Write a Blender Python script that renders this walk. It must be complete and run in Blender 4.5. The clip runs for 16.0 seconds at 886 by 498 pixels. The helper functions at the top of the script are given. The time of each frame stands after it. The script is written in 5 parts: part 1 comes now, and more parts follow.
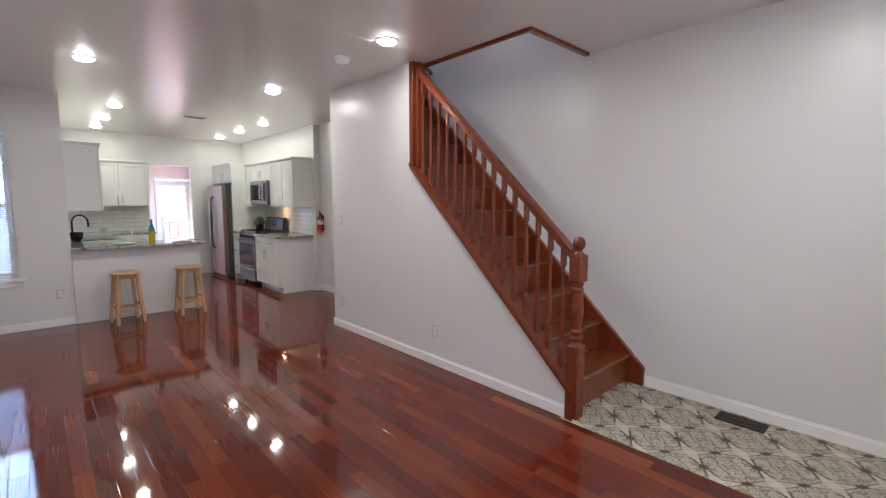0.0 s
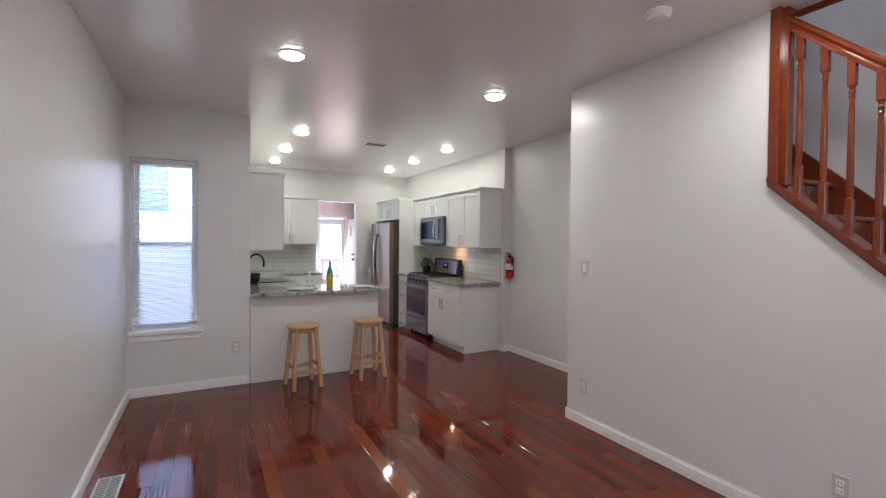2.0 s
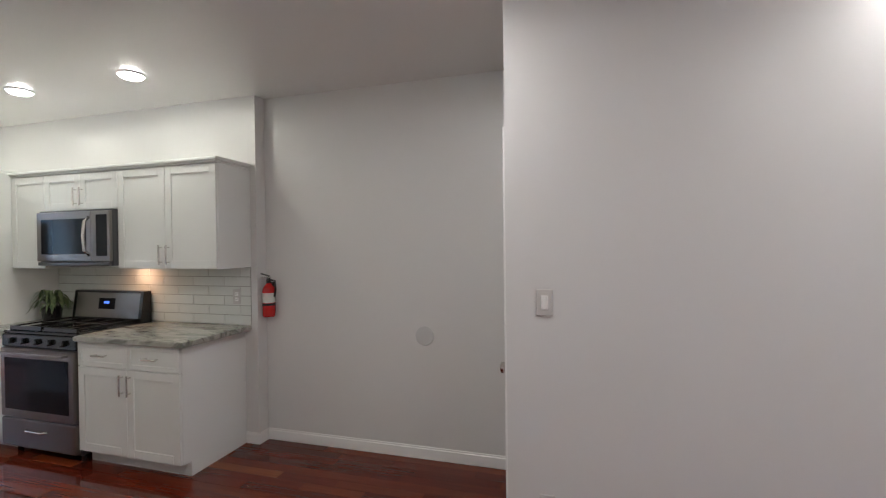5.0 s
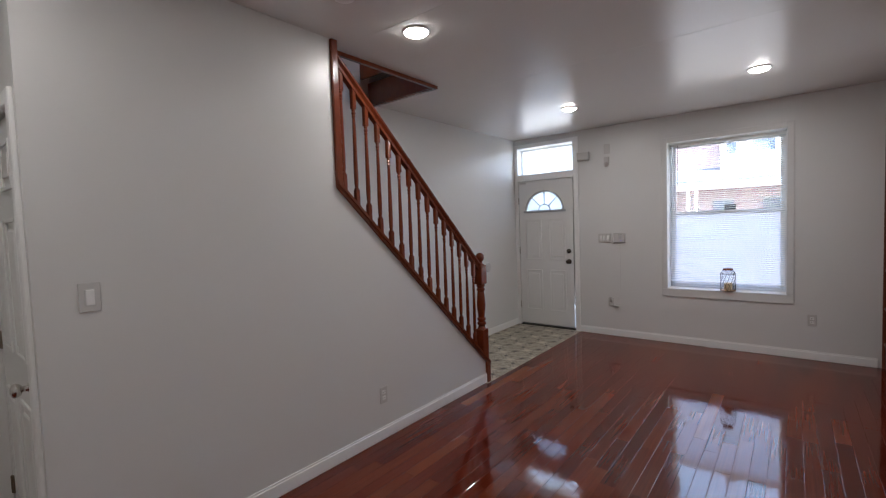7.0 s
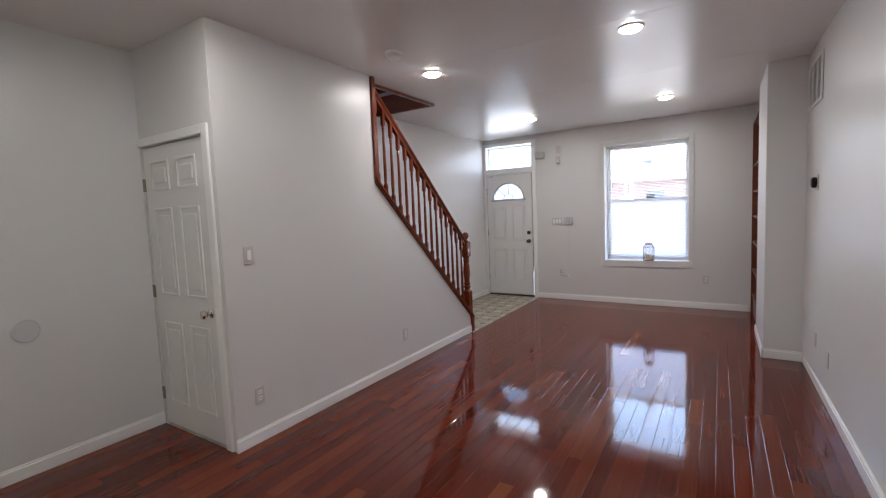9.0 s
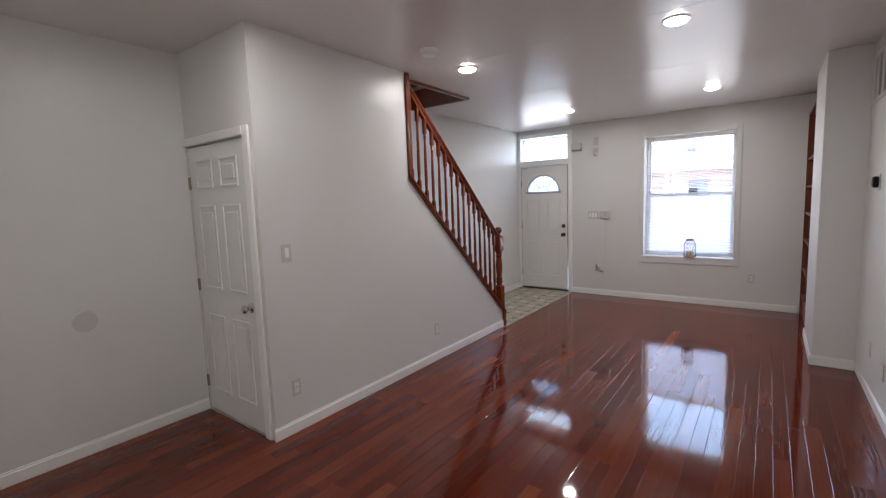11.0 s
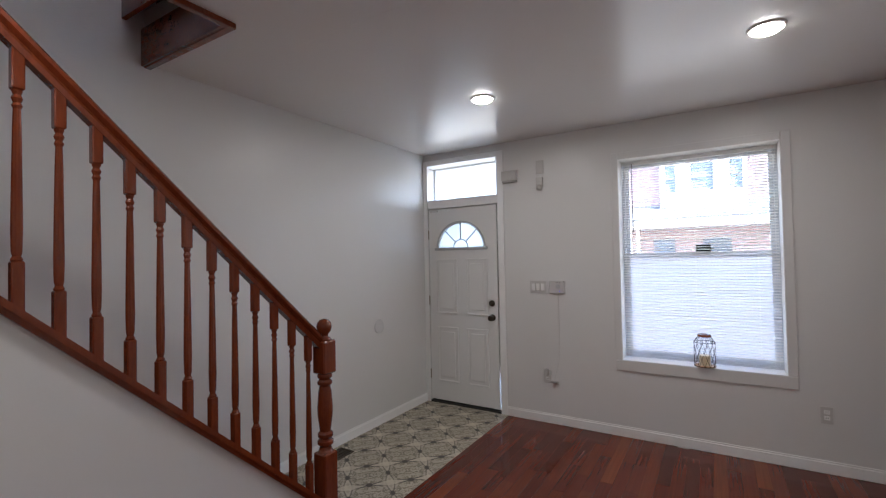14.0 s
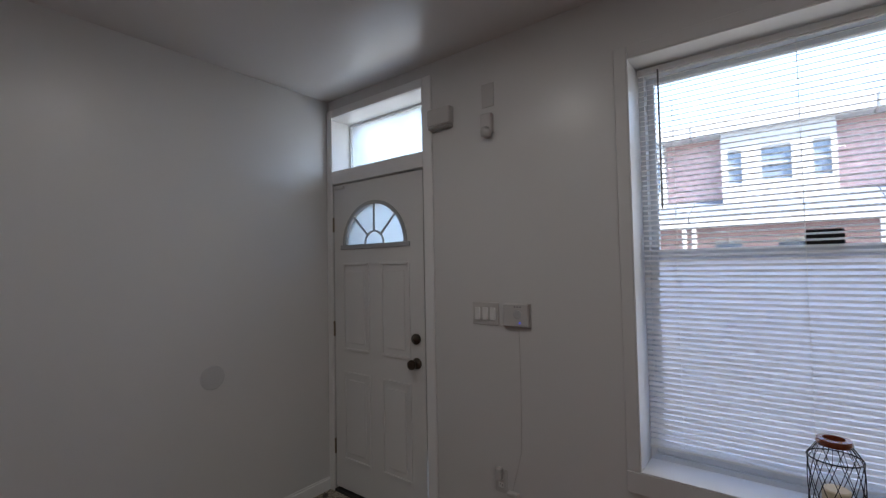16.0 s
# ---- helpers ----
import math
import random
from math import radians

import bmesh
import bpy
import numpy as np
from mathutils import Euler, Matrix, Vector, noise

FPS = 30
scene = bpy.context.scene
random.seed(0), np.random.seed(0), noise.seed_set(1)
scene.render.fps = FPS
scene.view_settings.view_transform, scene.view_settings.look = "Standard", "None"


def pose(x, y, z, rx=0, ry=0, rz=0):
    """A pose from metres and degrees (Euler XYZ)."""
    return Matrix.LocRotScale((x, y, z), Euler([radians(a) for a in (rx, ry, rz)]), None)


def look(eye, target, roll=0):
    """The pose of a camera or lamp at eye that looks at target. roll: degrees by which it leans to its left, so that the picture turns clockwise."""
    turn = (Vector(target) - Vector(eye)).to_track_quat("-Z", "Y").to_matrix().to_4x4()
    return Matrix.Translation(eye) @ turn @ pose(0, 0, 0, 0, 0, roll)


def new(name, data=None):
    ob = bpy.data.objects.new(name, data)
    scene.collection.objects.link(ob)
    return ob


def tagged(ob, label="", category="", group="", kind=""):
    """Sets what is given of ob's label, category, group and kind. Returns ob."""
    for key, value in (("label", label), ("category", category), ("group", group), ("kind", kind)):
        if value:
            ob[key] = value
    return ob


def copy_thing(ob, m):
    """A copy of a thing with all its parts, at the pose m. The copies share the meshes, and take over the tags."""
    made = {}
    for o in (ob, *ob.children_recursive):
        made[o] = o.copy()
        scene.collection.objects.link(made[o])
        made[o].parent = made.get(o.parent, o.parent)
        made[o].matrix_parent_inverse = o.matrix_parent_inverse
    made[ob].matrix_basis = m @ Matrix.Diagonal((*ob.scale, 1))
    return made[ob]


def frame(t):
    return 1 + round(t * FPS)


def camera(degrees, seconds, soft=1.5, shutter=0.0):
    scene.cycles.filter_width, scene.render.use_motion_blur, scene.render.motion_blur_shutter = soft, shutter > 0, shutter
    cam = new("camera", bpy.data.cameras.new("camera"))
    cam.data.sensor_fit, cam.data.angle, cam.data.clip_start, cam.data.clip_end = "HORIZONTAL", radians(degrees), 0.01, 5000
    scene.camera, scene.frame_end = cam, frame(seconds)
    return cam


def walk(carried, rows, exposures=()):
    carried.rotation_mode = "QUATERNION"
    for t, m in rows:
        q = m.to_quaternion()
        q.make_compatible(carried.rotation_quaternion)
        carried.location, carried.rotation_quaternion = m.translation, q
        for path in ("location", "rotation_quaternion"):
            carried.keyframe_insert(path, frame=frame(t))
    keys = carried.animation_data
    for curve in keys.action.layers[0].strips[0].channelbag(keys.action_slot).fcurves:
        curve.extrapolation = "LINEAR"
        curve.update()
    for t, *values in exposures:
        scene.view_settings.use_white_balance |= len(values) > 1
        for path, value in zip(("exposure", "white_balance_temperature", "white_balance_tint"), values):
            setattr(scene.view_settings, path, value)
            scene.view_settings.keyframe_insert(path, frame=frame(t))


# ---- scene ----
cam = camera(90.2, 16.0, soft=1.25)

PATH = [
    (0, (4.621, -2.538, 1.439), (3.161, -1.187, 1.23), 0.1),
    (0.5, (4.215, -2.521, 1.436), (2.743, -1.177, 1.264), 0.2),
    (1, (3.722, -2.516, 1.452), (2.13, -1.312, 1.34), 0.4),
    (1.5, (3.239, -2.586, 1.452), (1.527, -1.554, 1.387), 0.4),
    (2, (2.711, -2.615, 1.446), (0.946, -1.677, 1.41), 0.5),
    (2.5, (2.166, -2.623, 1.45), (0.389, -1.705, 1.427), 0.6),
    (3, (1.647, -2.595, 1.486), (-0.133, -1.684, 1.468), 0.6),
    (3.2, (1.456, -2.559, 1.498), (-0.325, -1.65, 1.485), 0.5),
    (5.3, (0.239, -1.911, 1.51), (0.076, 0.082, 1.505), -0.9),
    (5.5, (0.223, -1.846, 1.494), (0.326, 0.151, 1.5), -1.1),
    (6, (0.139, -1.843, 1.508), (0.864, 0.02, 1.468), -1.5),
    (6.5, (-0.023, -2.026, 1.489), (1.246, -0.481, 1.424), -1.9),
    (7, (-0.332, -2.259, 1.488), (1.233, -1.018, 1.382), -2.0),
    (7.5, (-0.747, -2.394, 1.462), (0.916, -1.289, 1.338), -2.2),
    (8, (-1.079, -2.463, 1.474), (0.604, -1.391, 1.343), -2.5),
    (8.5, (-1.343, -2.573, 1.451), (0.349, -1.515, 1.306), -2.5),
    (9, (-1.559, -2.578, 1.464), (0.128, -1.515, 1.302), -2.4),
    (9.5, (-1.688, -2.609, 1.448), (-0.049, -1.477, 1.273), -2.1),
    (9.7, (-1.697, -2.633, 1.445), (-0.066, -1.49, 1.262), -2.0),
    (11.8, (-1.092, -2.423, 1.601), (0.48, -1.204, 1.398), -1.3),
    (12, (-0.89, -2.346, 1.596), (0.69, -1.126, 1.476), -1.1),
    (12.5, (-0.395, -2.134, 1.58), (1.203, -0.931, 1.569), -1.2),
    (13, (0.191, -2.015, 1.569), (1.803, -0.831, 1.587), -1.2),
    (13.5, (0.793, -1.869, 1.555), (2.452, -0.752, 1.582), -1.1),
    (14, (1.403, -1.794, 1.538), (3.105, -0.744, 1.582), -1.1),
    (14.5, (1.974, -1.748, 1.534), (3.7, -0.741, 1.588), -1.0),
    (15, (2.545, -1.789, 1.523), (4.282, -0.8, 1.584), -0.8),
    (15.5, (3.012, -1.657, 1.477), (4.733, -0.641, 1.559), -0.9),
    (16, (3.479, -1.599, 1.506), (5.057, -0.372, 1.581), -1.1),
]
EXPOSURE = [(0.0, 4.65), (2.0, 4.5), (3.2, 4.53), (5.5, 4.38), (6.1, 4.38), (6.6, 4.05), (7.0, 3.76), (8.0, 4.05), (9.5, 4.22), (11.8, 4.1), (12.6, 3.68), (13.2, 3.66), (14.0, 3.78), (14.6, 3.78), (15.2, 3.42), (16.0, 2.72)]
walk(cam, [(t, look(eye, target, roll)) for t, eye, target, roll in PATH], EXPOSURE)


# ---- world, sun, lights ----
world = bpy.data.worlds.new("World")
scene.world = world
world.use_nodes = True
wn = world.node_tree
sky = wn.nodes.new("ShaderNodeTexSky")
sky.sky_type = "NISHITA"
sky.sun_disc = False
sky.sun_elevation = radians(54)
sky.sun_rotation = radians(204)
wn.links.new(sky.outputs[0], wn.nodes["Background"].inputs[0])
wn.nodes["Background"].inputs[1].default_value = 0.15
sun_data = bpy.data.lights.new("sun", "SUN")
sun_data.energy, sun_data.angle, sun_data.color = 3.5, radians(2), (1.0, 0.95, 0.88)
sun = new("sun", sun_data)
sun.matrix_world = look((-4.5, -10, 15), (0, 0, 0))

H = 2.67           # ceiling height
DOWNLIGHTS = [(1.745, -0.463), (-0.384, -0.49), (-0.351, -2.129), (1.788, -2.053), (4.208, -0.415), (4.139, -2.043),
              (-2.50, -1.68), (-3.60, -1.69), (-4.61, -1.70), (-2.51, 0.21), (-3.55, 0.19), (-4.56, 0.17)]
for lx, ly in DOWNLIGHTS:
    ld = bpy.data.lights.new("downlight_lamp", "AREA")
    ld.shape, ld.size, ld.energy = "DISK", 0.12, 0.49 if lx > 4 else 0.335 if lx > 1 else 0.30 if lx > -2.2 else 0.115
    ld.color = (1.0, 0.965, 0.955) if lx > -2.2 else (0.97, 1.0, 0.84)
    lo = new("downlight_lamp", ld)
    lo.matrix_world = pose(lx, ly, H - 0.032)


# area lamps added in the street wall's openings to strengthen the daylight
for nm, cy, cz, sw, sh, watts, lx in (("transom_daylight", 0.475, 2.355, 0.80, 0.33, 0.075, 5.60), ("window_daylight", -1.656, 1.53, 1.06, 1.58, 0.26, 5.525)):
    ld = bpy.data.lights.new(nm, "AREA")
    ld.shape, ld.size, ld.size_y, ld.energy, ld.color = "RECTANGLE", sw, sh, watts, (1.0, 0.99, 0.97)
    new(nm, ld).matrix_world = look((lx, cy, cz), (0, cy, cz))


# ---- materials ----
def mat(name, color=(0.8, 0.8, 0.8), rough=0.5, metal=0.0, coat=0.0, spec=0.5):
    m = bpy.data.materials.new(name)
    m.use_nodes = True
    b = m.node_tree.nodes["Principled BSDF"]
    b.inputs["Base Color"].default_value = (*color, 1)
    b.inputs["Roughness"].default_value = rough
    b.inputs["Metallic"].default_value = metal
    b.inputs["Coat Weight"].default_value = coat
    b.inputs["Specular IOR Level"].default_value = spec
    return m


class Nodes:
    """Short hand for building a node tree round a material's Principled node."""

    def __init__(self, m):
        self.t = m.node_tree
        self.b = self.t.nodes["Principled BSDF"]
        self.tc = self.t.nodes.new("ShaderNodeTexCoord")
        self.pos = self.t.nodes.new("ShaderNodeNewGeometry").outputs["Position"]

    def add(self, kind, **inputs):
        n = self.t.nodes.new(kind)
        for k, v in inputs.items():
            self.put(n.inputs[k.replace("_", " ")], v)
        return n

    def put(self, socket, v):
        if isinstance(v, bpy.types.NodeSocket):
            self.t.links.new(v, socket)
        else:
            socket.default_value = v

    def noise(self, scale, detail=3.0, vec=None, rough=0.5):
        return self.add("ShaderNodeTexNoise", Vector=vec or self.pos, Scale=scale, Detail=detail, Roughness=rough).outputs["Fac"]

    def scaled(self, vec, s):
        n = self.add("ShaderNodeMapping", Vector=vec)
        n.inputs["Scale"].default_value = s
        return n.outputs[0]

    def ramp(self, fac, stops):
        n = self.add("ShaderNodeValToRGB", Fac=fac)
        e = n.color_ramp.elements
        while len(e) < len(stops):
            e.new(0.5)
        for el, (p, c) in zip(e, stops):
            el.position, el.color = p, (*c, 1)
        return n.outputs[0]

    def mix(self, fac, a, b, kind="MIX"):
        n = self.t.nodes.new("ShaderNodeMixRGB")
        n.blend_type = kind
        for s, v in zip(n.inputs, (fac, a, b)):
            if isinstance(v, tuple):
                v = (*v, 1)
            self.put(s, v)
        return n.outputs[0]

    def math(self, op, a, b=0.0):
        n = self.t.nodes.new("ShaderNodeMath")
        n.operation = op
        self.put(n.inputs[0], a)
        self.put(n.inputs[1], b)
        return n.outputs[0]

    def bump(self, height, strength=0.2, dist=0.01):
        n = self.add("ShaderNodeBump", Height=height, Strength=strength, Distance=dist)
        self.t.links.new(n.outputs[0], self.b.inputs["Normal"])
        return n

    def color(self, v):
        self.put(self.b.inputs["Base Color"], v)

    def rough(self, v):
        self.put(self.b.inputs["Roughness"], v)


def paint(name, color, rough, grain=0.12, wave=0.25):
    """Rolled wall paint: faint roller stipple, slow unevenness, small marks."""
    m = mat(name, color, rough)
    n = Nodes(m)
    big = n.noise(0.9, 3)
    n.color(n.mix(n.math("MULTIPLY", big, 0.10), color, tuple(c * 0.86 for c in color)))
    n.rough(n.math("ADD", n.math("MULTIPLY", n.noise(2.2, 4), 0.12), rough - 0.06))
    h = n.math("ADD", n.math("MULTIPLY", n.noise(260, 2), grain), n.math("MULTIPLY", n.noise(1.6, 2), wave * 6))
    n.bump(h, 0.12, 0.004)
    return m


WALL = paint("wall_paint", (0.73, 0.725, 0.715), 0.34, 0.12, 0.06)
CEIL = mat("ceiling_gloss_paint", (0.66, 0.645, 0.64), 0.27, spec=0.85)
nce = Nodes(CEIL)
nce.color(nce.mix(nce.math("MULTIPLY", nce.noise(0.8, 2), 0.25), (0.80, 0.785, 0.77), (0.74, 0.72, 0.71)))
nce.rough(nce.math("ADD", nce.math("MULTIPLY", nce.noise(0.7, 2), 0.03), 0.225))

TRIM = paint("white_trim_paint", (0.89, 0.89, 0.88), 0.30, 0.03, 0.05)
CAB = paint("cabinet_white_paint", (0.80, 0.81, 0.79), 0.37, 0.02, 0.03)
DOORP = paint("door_white_paint", (0.78, 0.78, 0.77), 0.37, 0.03, 0.05)
PINKW = paint("rear_room_paint", (0.80, 0.65, 0.62), 0.5)
PLASTIC = mat("white_plastic", (0.60, 0.585, 0.57), 0.34)
# black that stands in for the darkness inside slots, vents and closet
DARKHOLE = mat("dark_slot", (0.02, 0.02, 0.02), 0.6)


def wood(name, a, b, rough, coat=0.0, axis=(1, 9, 9), grain=14.0, rnd=0.35):
    m = mat(name, a, rough, 0.0, coat)
    n = Nodes(m)
    v = n.scaled(n.pos, axis)
    fine = n.noise(grain, 6, v, 0.62)
    band = n.noise(grain * 0.25, 2, v)
    col = n.ramp(n.math("ADD", n.math("MULTIPLY", fine, 0.6), n.math("MULTIPLY", band, 0.4)), [(0.3, a), (0.7, b)])
    info = n.t.nodes.new("ShaderNodeObjectInfo").outputs["Random"]
    isl = n.t.nodes.new("ShaderNodeNewGeometry").outputs["Random Per Island"]
    r = n.math("FRACT", n.math("ADD", info, isl))
    n.color(n.mix(n.math("MULTIPLY", r, rnd), col, tuple(c * 0.45 for c in a)))
    n.bump(fine, 0.06, 0.002)
    n.b.inputs["Coat Roughness"].default_value = 0.06
    return m


STAIRW = wood("cherry_stained_wood", (0.128, 0.022, 0.0075), (0.212, 0.042, 0.0125), 0.24, 0.2, (9, 9, 2), 10, 0.12)
STAIRD = wood("dark_stair_wood", (0.15, 0.032, 0.011), (0.24, 0.056, 0.019), 0.25, 0.5, (2, 9, 9), 10, 0.1)
SHELFW = wood("dark_shelf_wood", (0.12, 0.030, 0.014), (0.19, 0.05, 0.02), 0.3, 0.3, (2, 9, 9), 8, 0.1)
STOOLW = wood("pale_beech", (0.46, 0.255, 0.12), (0.60, 0.37, 0.19), 0.4, 0.15, (8, 8, 1.5), 12, 0.08)


def floor_wood():
    m = mat("glossy_cherry_planks", (0.2, 0.05, 0.02), 0.10)
    n = Nodes(m)
    info = n.t.nodes.new("ShaderNodeObjectInfo").outputs["Random"]
    isl = n.t.nodes.new("ShaderNodeNewGeometry").outputs["Random Per Island"]
    r = n.math("FRACT", n.math("ADD", info, isl))
    shift = n.add("ShaderNodeVectorMath")
    shift.operation = "ADD"
    n.put(shift.inputs[0], n.pos)
    comb = n.add("ShaderNodeCombineXYZ", X=n.math("MULTIPLY", r, 37.0), Y=n.math("MULTIPLY", r, 11.0))
    n.put(shift.inputs[1], comb.outputs[0])
    v = n.scaled(shift.outputs[0], (0.45, 16, 16))
    fine = n.noise(5, 4, v, 0.55)
    base = n.ramp(r, [(0.0, (0.086, 0.0125, 0.006)), (0.3, (0.115, 0.017, 0.0075)), (0.65, (0.138, 0.022, 0.009)), (0.94, (0.168, 0.031, 0.0115)), (1.0, (0.225, 0.054, 0.019))])
    grain = n.ramp(fine, [(0.3, (0.80, 0.77, 0.76)), (0.7, (1.12, 1.11, 1.10))])
    n.color(n.mix(1.0, base, grain, "MULTIPLY"))
    scuff = n.noise(5.5, 4)
    n.rough(n.math("ADD", n.math("MULTIPLY", scuff, 0.06), 0.03))
    h = n.math("ADD", n.noise(1.0, 2, n.scaled(shift.outputs[0], (2.2, 9, 9))), n.math("MULTIPLY", fine, 0.02))
    n.bump(h, 0.10, 0.005)
    n.b.inputs["Specular IOR Level"].default_value = 0.44
    return m


FLOORW = floor_wood()
METAL = mat("brushed_steel", (0.24, 0.22, 0.21), 0.34, 1.0)
nn = Nodes(METAL)
nn.bump(nn.noise(40, 3, nn.scaled(nn.pos, (1, 1, 30))), 0.04, 0.002)
CHROME = mat("satin_nickel", (0.66, 0.64, 0.61), 0.25, 1.0)
HINGE = mat("aged_brass", (0.30, 0.26, 0.20), 0.4, 1.0)
BLACK = mat("black_enamel", (0.012, 0.012, 0.013), 0.2)
BLACKG = mat("black_glass", (0.01, 0.01, 0.012), 0.12, spec=0.12)
DGREY = mat("dark_grey_side", (0.06, 0.06, 0.065), 0.4)
RED = mat("red_enamel", (0.55, 0.02, 0.02), 0.25)
LABELW = mat("paper_label", (0.75, 0.74, 0.70), 0.5)
CHINA = mat("white_china", (0.80, 0.80, 0.78), 0.12)
BLINDM = mat("blind_vinyl", (0.90, 0.89, 0.86), 0.4)
bt = BLINDM.node_tree
mixs, tl = bt.nodes.new("ShaderNodeMixShader"), bt.nodes.new("ShaderNodeBsdfTranslucent")
tl.inputs["Color"].default_value = (0.95, 0.93, 0.90, 1)
mixs.inputs[0].default_value = 0.38
bt.links.new(bt.nodes["Principled BSDF"].outputs[0], mixs.inputs[1])
bt.links.new(tl.outputs[0], mixs.inputs[2])
bt.links.new(mixs.outputs[0], bt.nodes["Material Output"].inputs[0])
VINYL = mat("white_vinyl_frame", (0.80, 0.81, 0.82), 0.35)


def glass_mat(name, color=(1, 1, 1), rough=0.0):
    m = mat(name, color, rough)
    b = m.node_tree.nodes["Principled BSDF"]
    b.inputs["Transmission Weight"].default_value = 1.0
    b.inputs["IOR"].default_value = 1.45
    return m


GLASS = glass_mat("clear_glass")
THIN = mat("thin_blown_glass", (1, 1, 1), 0.02)
tt = THIN.node_tree
fre, gls, tra, mxs = (tt.nodes.new("ShaderNode" + k) for k in ("LayerWeight", "BsdfGlossy", "BsdfTransparent", "MixShader"))
fre.inputs["Blend"].default_value, gls.inputs["Roughness"].default_value = 0.22, 0.03
tra.inputs["Color"].default_value = (0.93, 0.94, 0.94, 1)
for a, b in ((fre.outputs["Facing"], mxs.inputs[0]), (tra.outputs[0], mxs.inputs[1]), (gls.outputs[0], mxs.inputs[2]), (mxs.outputs[0], tt.nodes["Material Output"].inputs[0])):
    tt.links.new(a, b)
FROST = glass_mat("frosted_glass", (0.92, 0.94, 0.92), 0.8)
FILM = glass_mat("privacy_film_glass", (0.57, 0.60, 0.68), 0.75)
FANG = glass_mat("tinted_frosted_glass", (0.58, 0.63, 0.64), 0.8)


def emit(name, color, strength):
    m = mat(name, color, 0.4)
    b = m.node_tree.nodes["Principled BSDF"]
    b.inputs["Emission Color"].default_value = (*color, 1)
    b.inputs["Emission Strength"].default_value = strength
    return m


LED = emit("led_diffuser", (1.0, 0.97, 0.93), 2.4)


def granite():
    m = mat("grey_veined_granite", (0.4, 0.4, 0.38), 0.12)
    n = Nodes(m)
    warp = n.add("ShaderNodeTexNoise", Vector=n.scaled(n.pos, (1.0, 2.2, 2)), Scale=3.0, Detail=8.0, Roughness=0.62, Distortion=1.6).outputs["Fac"]
    speck = n.noise(120, 3)
    col = n.ramp(warp, [(0.33, (0.05, 0.05, 0.05)), (0.45, (0.30, 0.30, 0.27)), (0.55, (0.55, 0.55, 0.50)), (0.68, (0.22, 0.21, 0.19))])
    n.color(n.mix(n.math("MULTIPLY", speck, 0.35), col, (0.12, 0.11, 0.10)))
    return m


GRANITE = granite()


# ---- mesh helpers ----
def finish(bm, smooth=False):
    bmesh.ops.recalc_face_normals(bm, faces=bm.faces)
    if smooth:
        for f in bm.faces:
            f.smooth = True
    return bm


def part(name, bm, material, parent=None, label="", smooth=False):
    """Links a bmesh, in world metres, as one mesh object, under a thing or a part if one is given."""
    finish(bm, smooth)
    me = bpy.data.meshes.new(name)
    bm.to_mesh(me)
    bm.free()
    me.materials.append(material)
    ob = new(name, me)
    if parent is not None:
        ob.parent = parent
        if parent.type == "EMPTY":
            ob.matrix_parent_inverse = Matrix.Translation(parent.location).inverted()
    if label:
        ob["label"] = label
    return ob


def shared(name, me, m, parent):
    """One more piece on an existing mesh, at the world pose m."""
    ob = new(name, me)
    ob.parent = parent
    if parent.type == "EMPTY":
        ob.matrix_parent_inverse = Matrix.Translation(parent.location).inverted()
    ob.matrix_basis = m
    return ob


def thing(name, at, label, category, group="", kind=""):
    ob = new(name)
    ob.location = at
    ob.empty_display_size = 0.1
    return tagged(ob, label, category, group, kind)


def box(x0, x1, y0, y1, z0, z1, bevel=0.0, bm=None, seg=1):
    own = bmesh.new()
    bmesh.ops.create_cube(own, size=1)
    sx, sy, sz = abs(x1 - x0), abs(y1 - y0), abs(z1 - z0)
    bmesh.ops.transform(own, matrix=Matrix.Translation(((x0 + x1) / 2, (y0 + y1) / 2, (z0 + z1) / 2)) @ Matrix.Diagonal((sx, sy, sz, 1)), verts=own.verts)
    if bevel:
        bmesh.ops.bevel(own, geom=own.edges[:] + own.verts[:], offset=min(bevel, 0.45 * min(sx, sy, sz)), segments=seg, affect="EDGES", profile=0.6)
    return merge(bm, own)


def merge(bm, own, m=None):
    if m is not None:
        bmesh.ops.transform(own, matrix=m, verts=own.verts)
    if bm is None:
        return own
    me = bpy.data.meshes.new("tmp")
    own.to_mesh(me)
    own.free()
    bm.from_mesh(me)
    bpy.data.meshes.remove(me)
    return bm


def lathe(profile, m=None, n=20, bm=None):
    """A turned solid round z from (radius, z) pairs."""
    own = bmesh.new()
    rings = []
    for r, z in profile:
        rings.append([own.verts.new((max(r, 1e-4) * math.cos(2 * math.pi * i / n), max(r, 1e-4) * math.sin(2 * math.pi * i / n), z)) for i in range(n)])
    for a, b in zip(rings, rings[1:]):
        for i in range(n):
            own.faces.new((a[i], a[(i + 1) % n], b[(i + 1) % n], b[i]))
    own.faces.new(rings[0][::-1])
    own.faces.new(rings[-1])
    return merge(bm, own, m)


def prism(outline, m=None, depth=0.1, bm=None):
    """A flat outline in (u, v) thickened along w, then posed by m."""
    own = bmesh.new()
    a = [own.verts.new((u, v, 0)) for u, v in outline]
    b = [own.verts.new((u, v, depth)) for u, v in outline]
    own.faces.new(a[::-1])
    own.faces.new(b)
    k = len(outline)
    for i in range(k):
        own.faces.new((a[i], a[(i + 1) % k], b[(i + 1) % k], b[i]))
    return merge(bm, own, m)


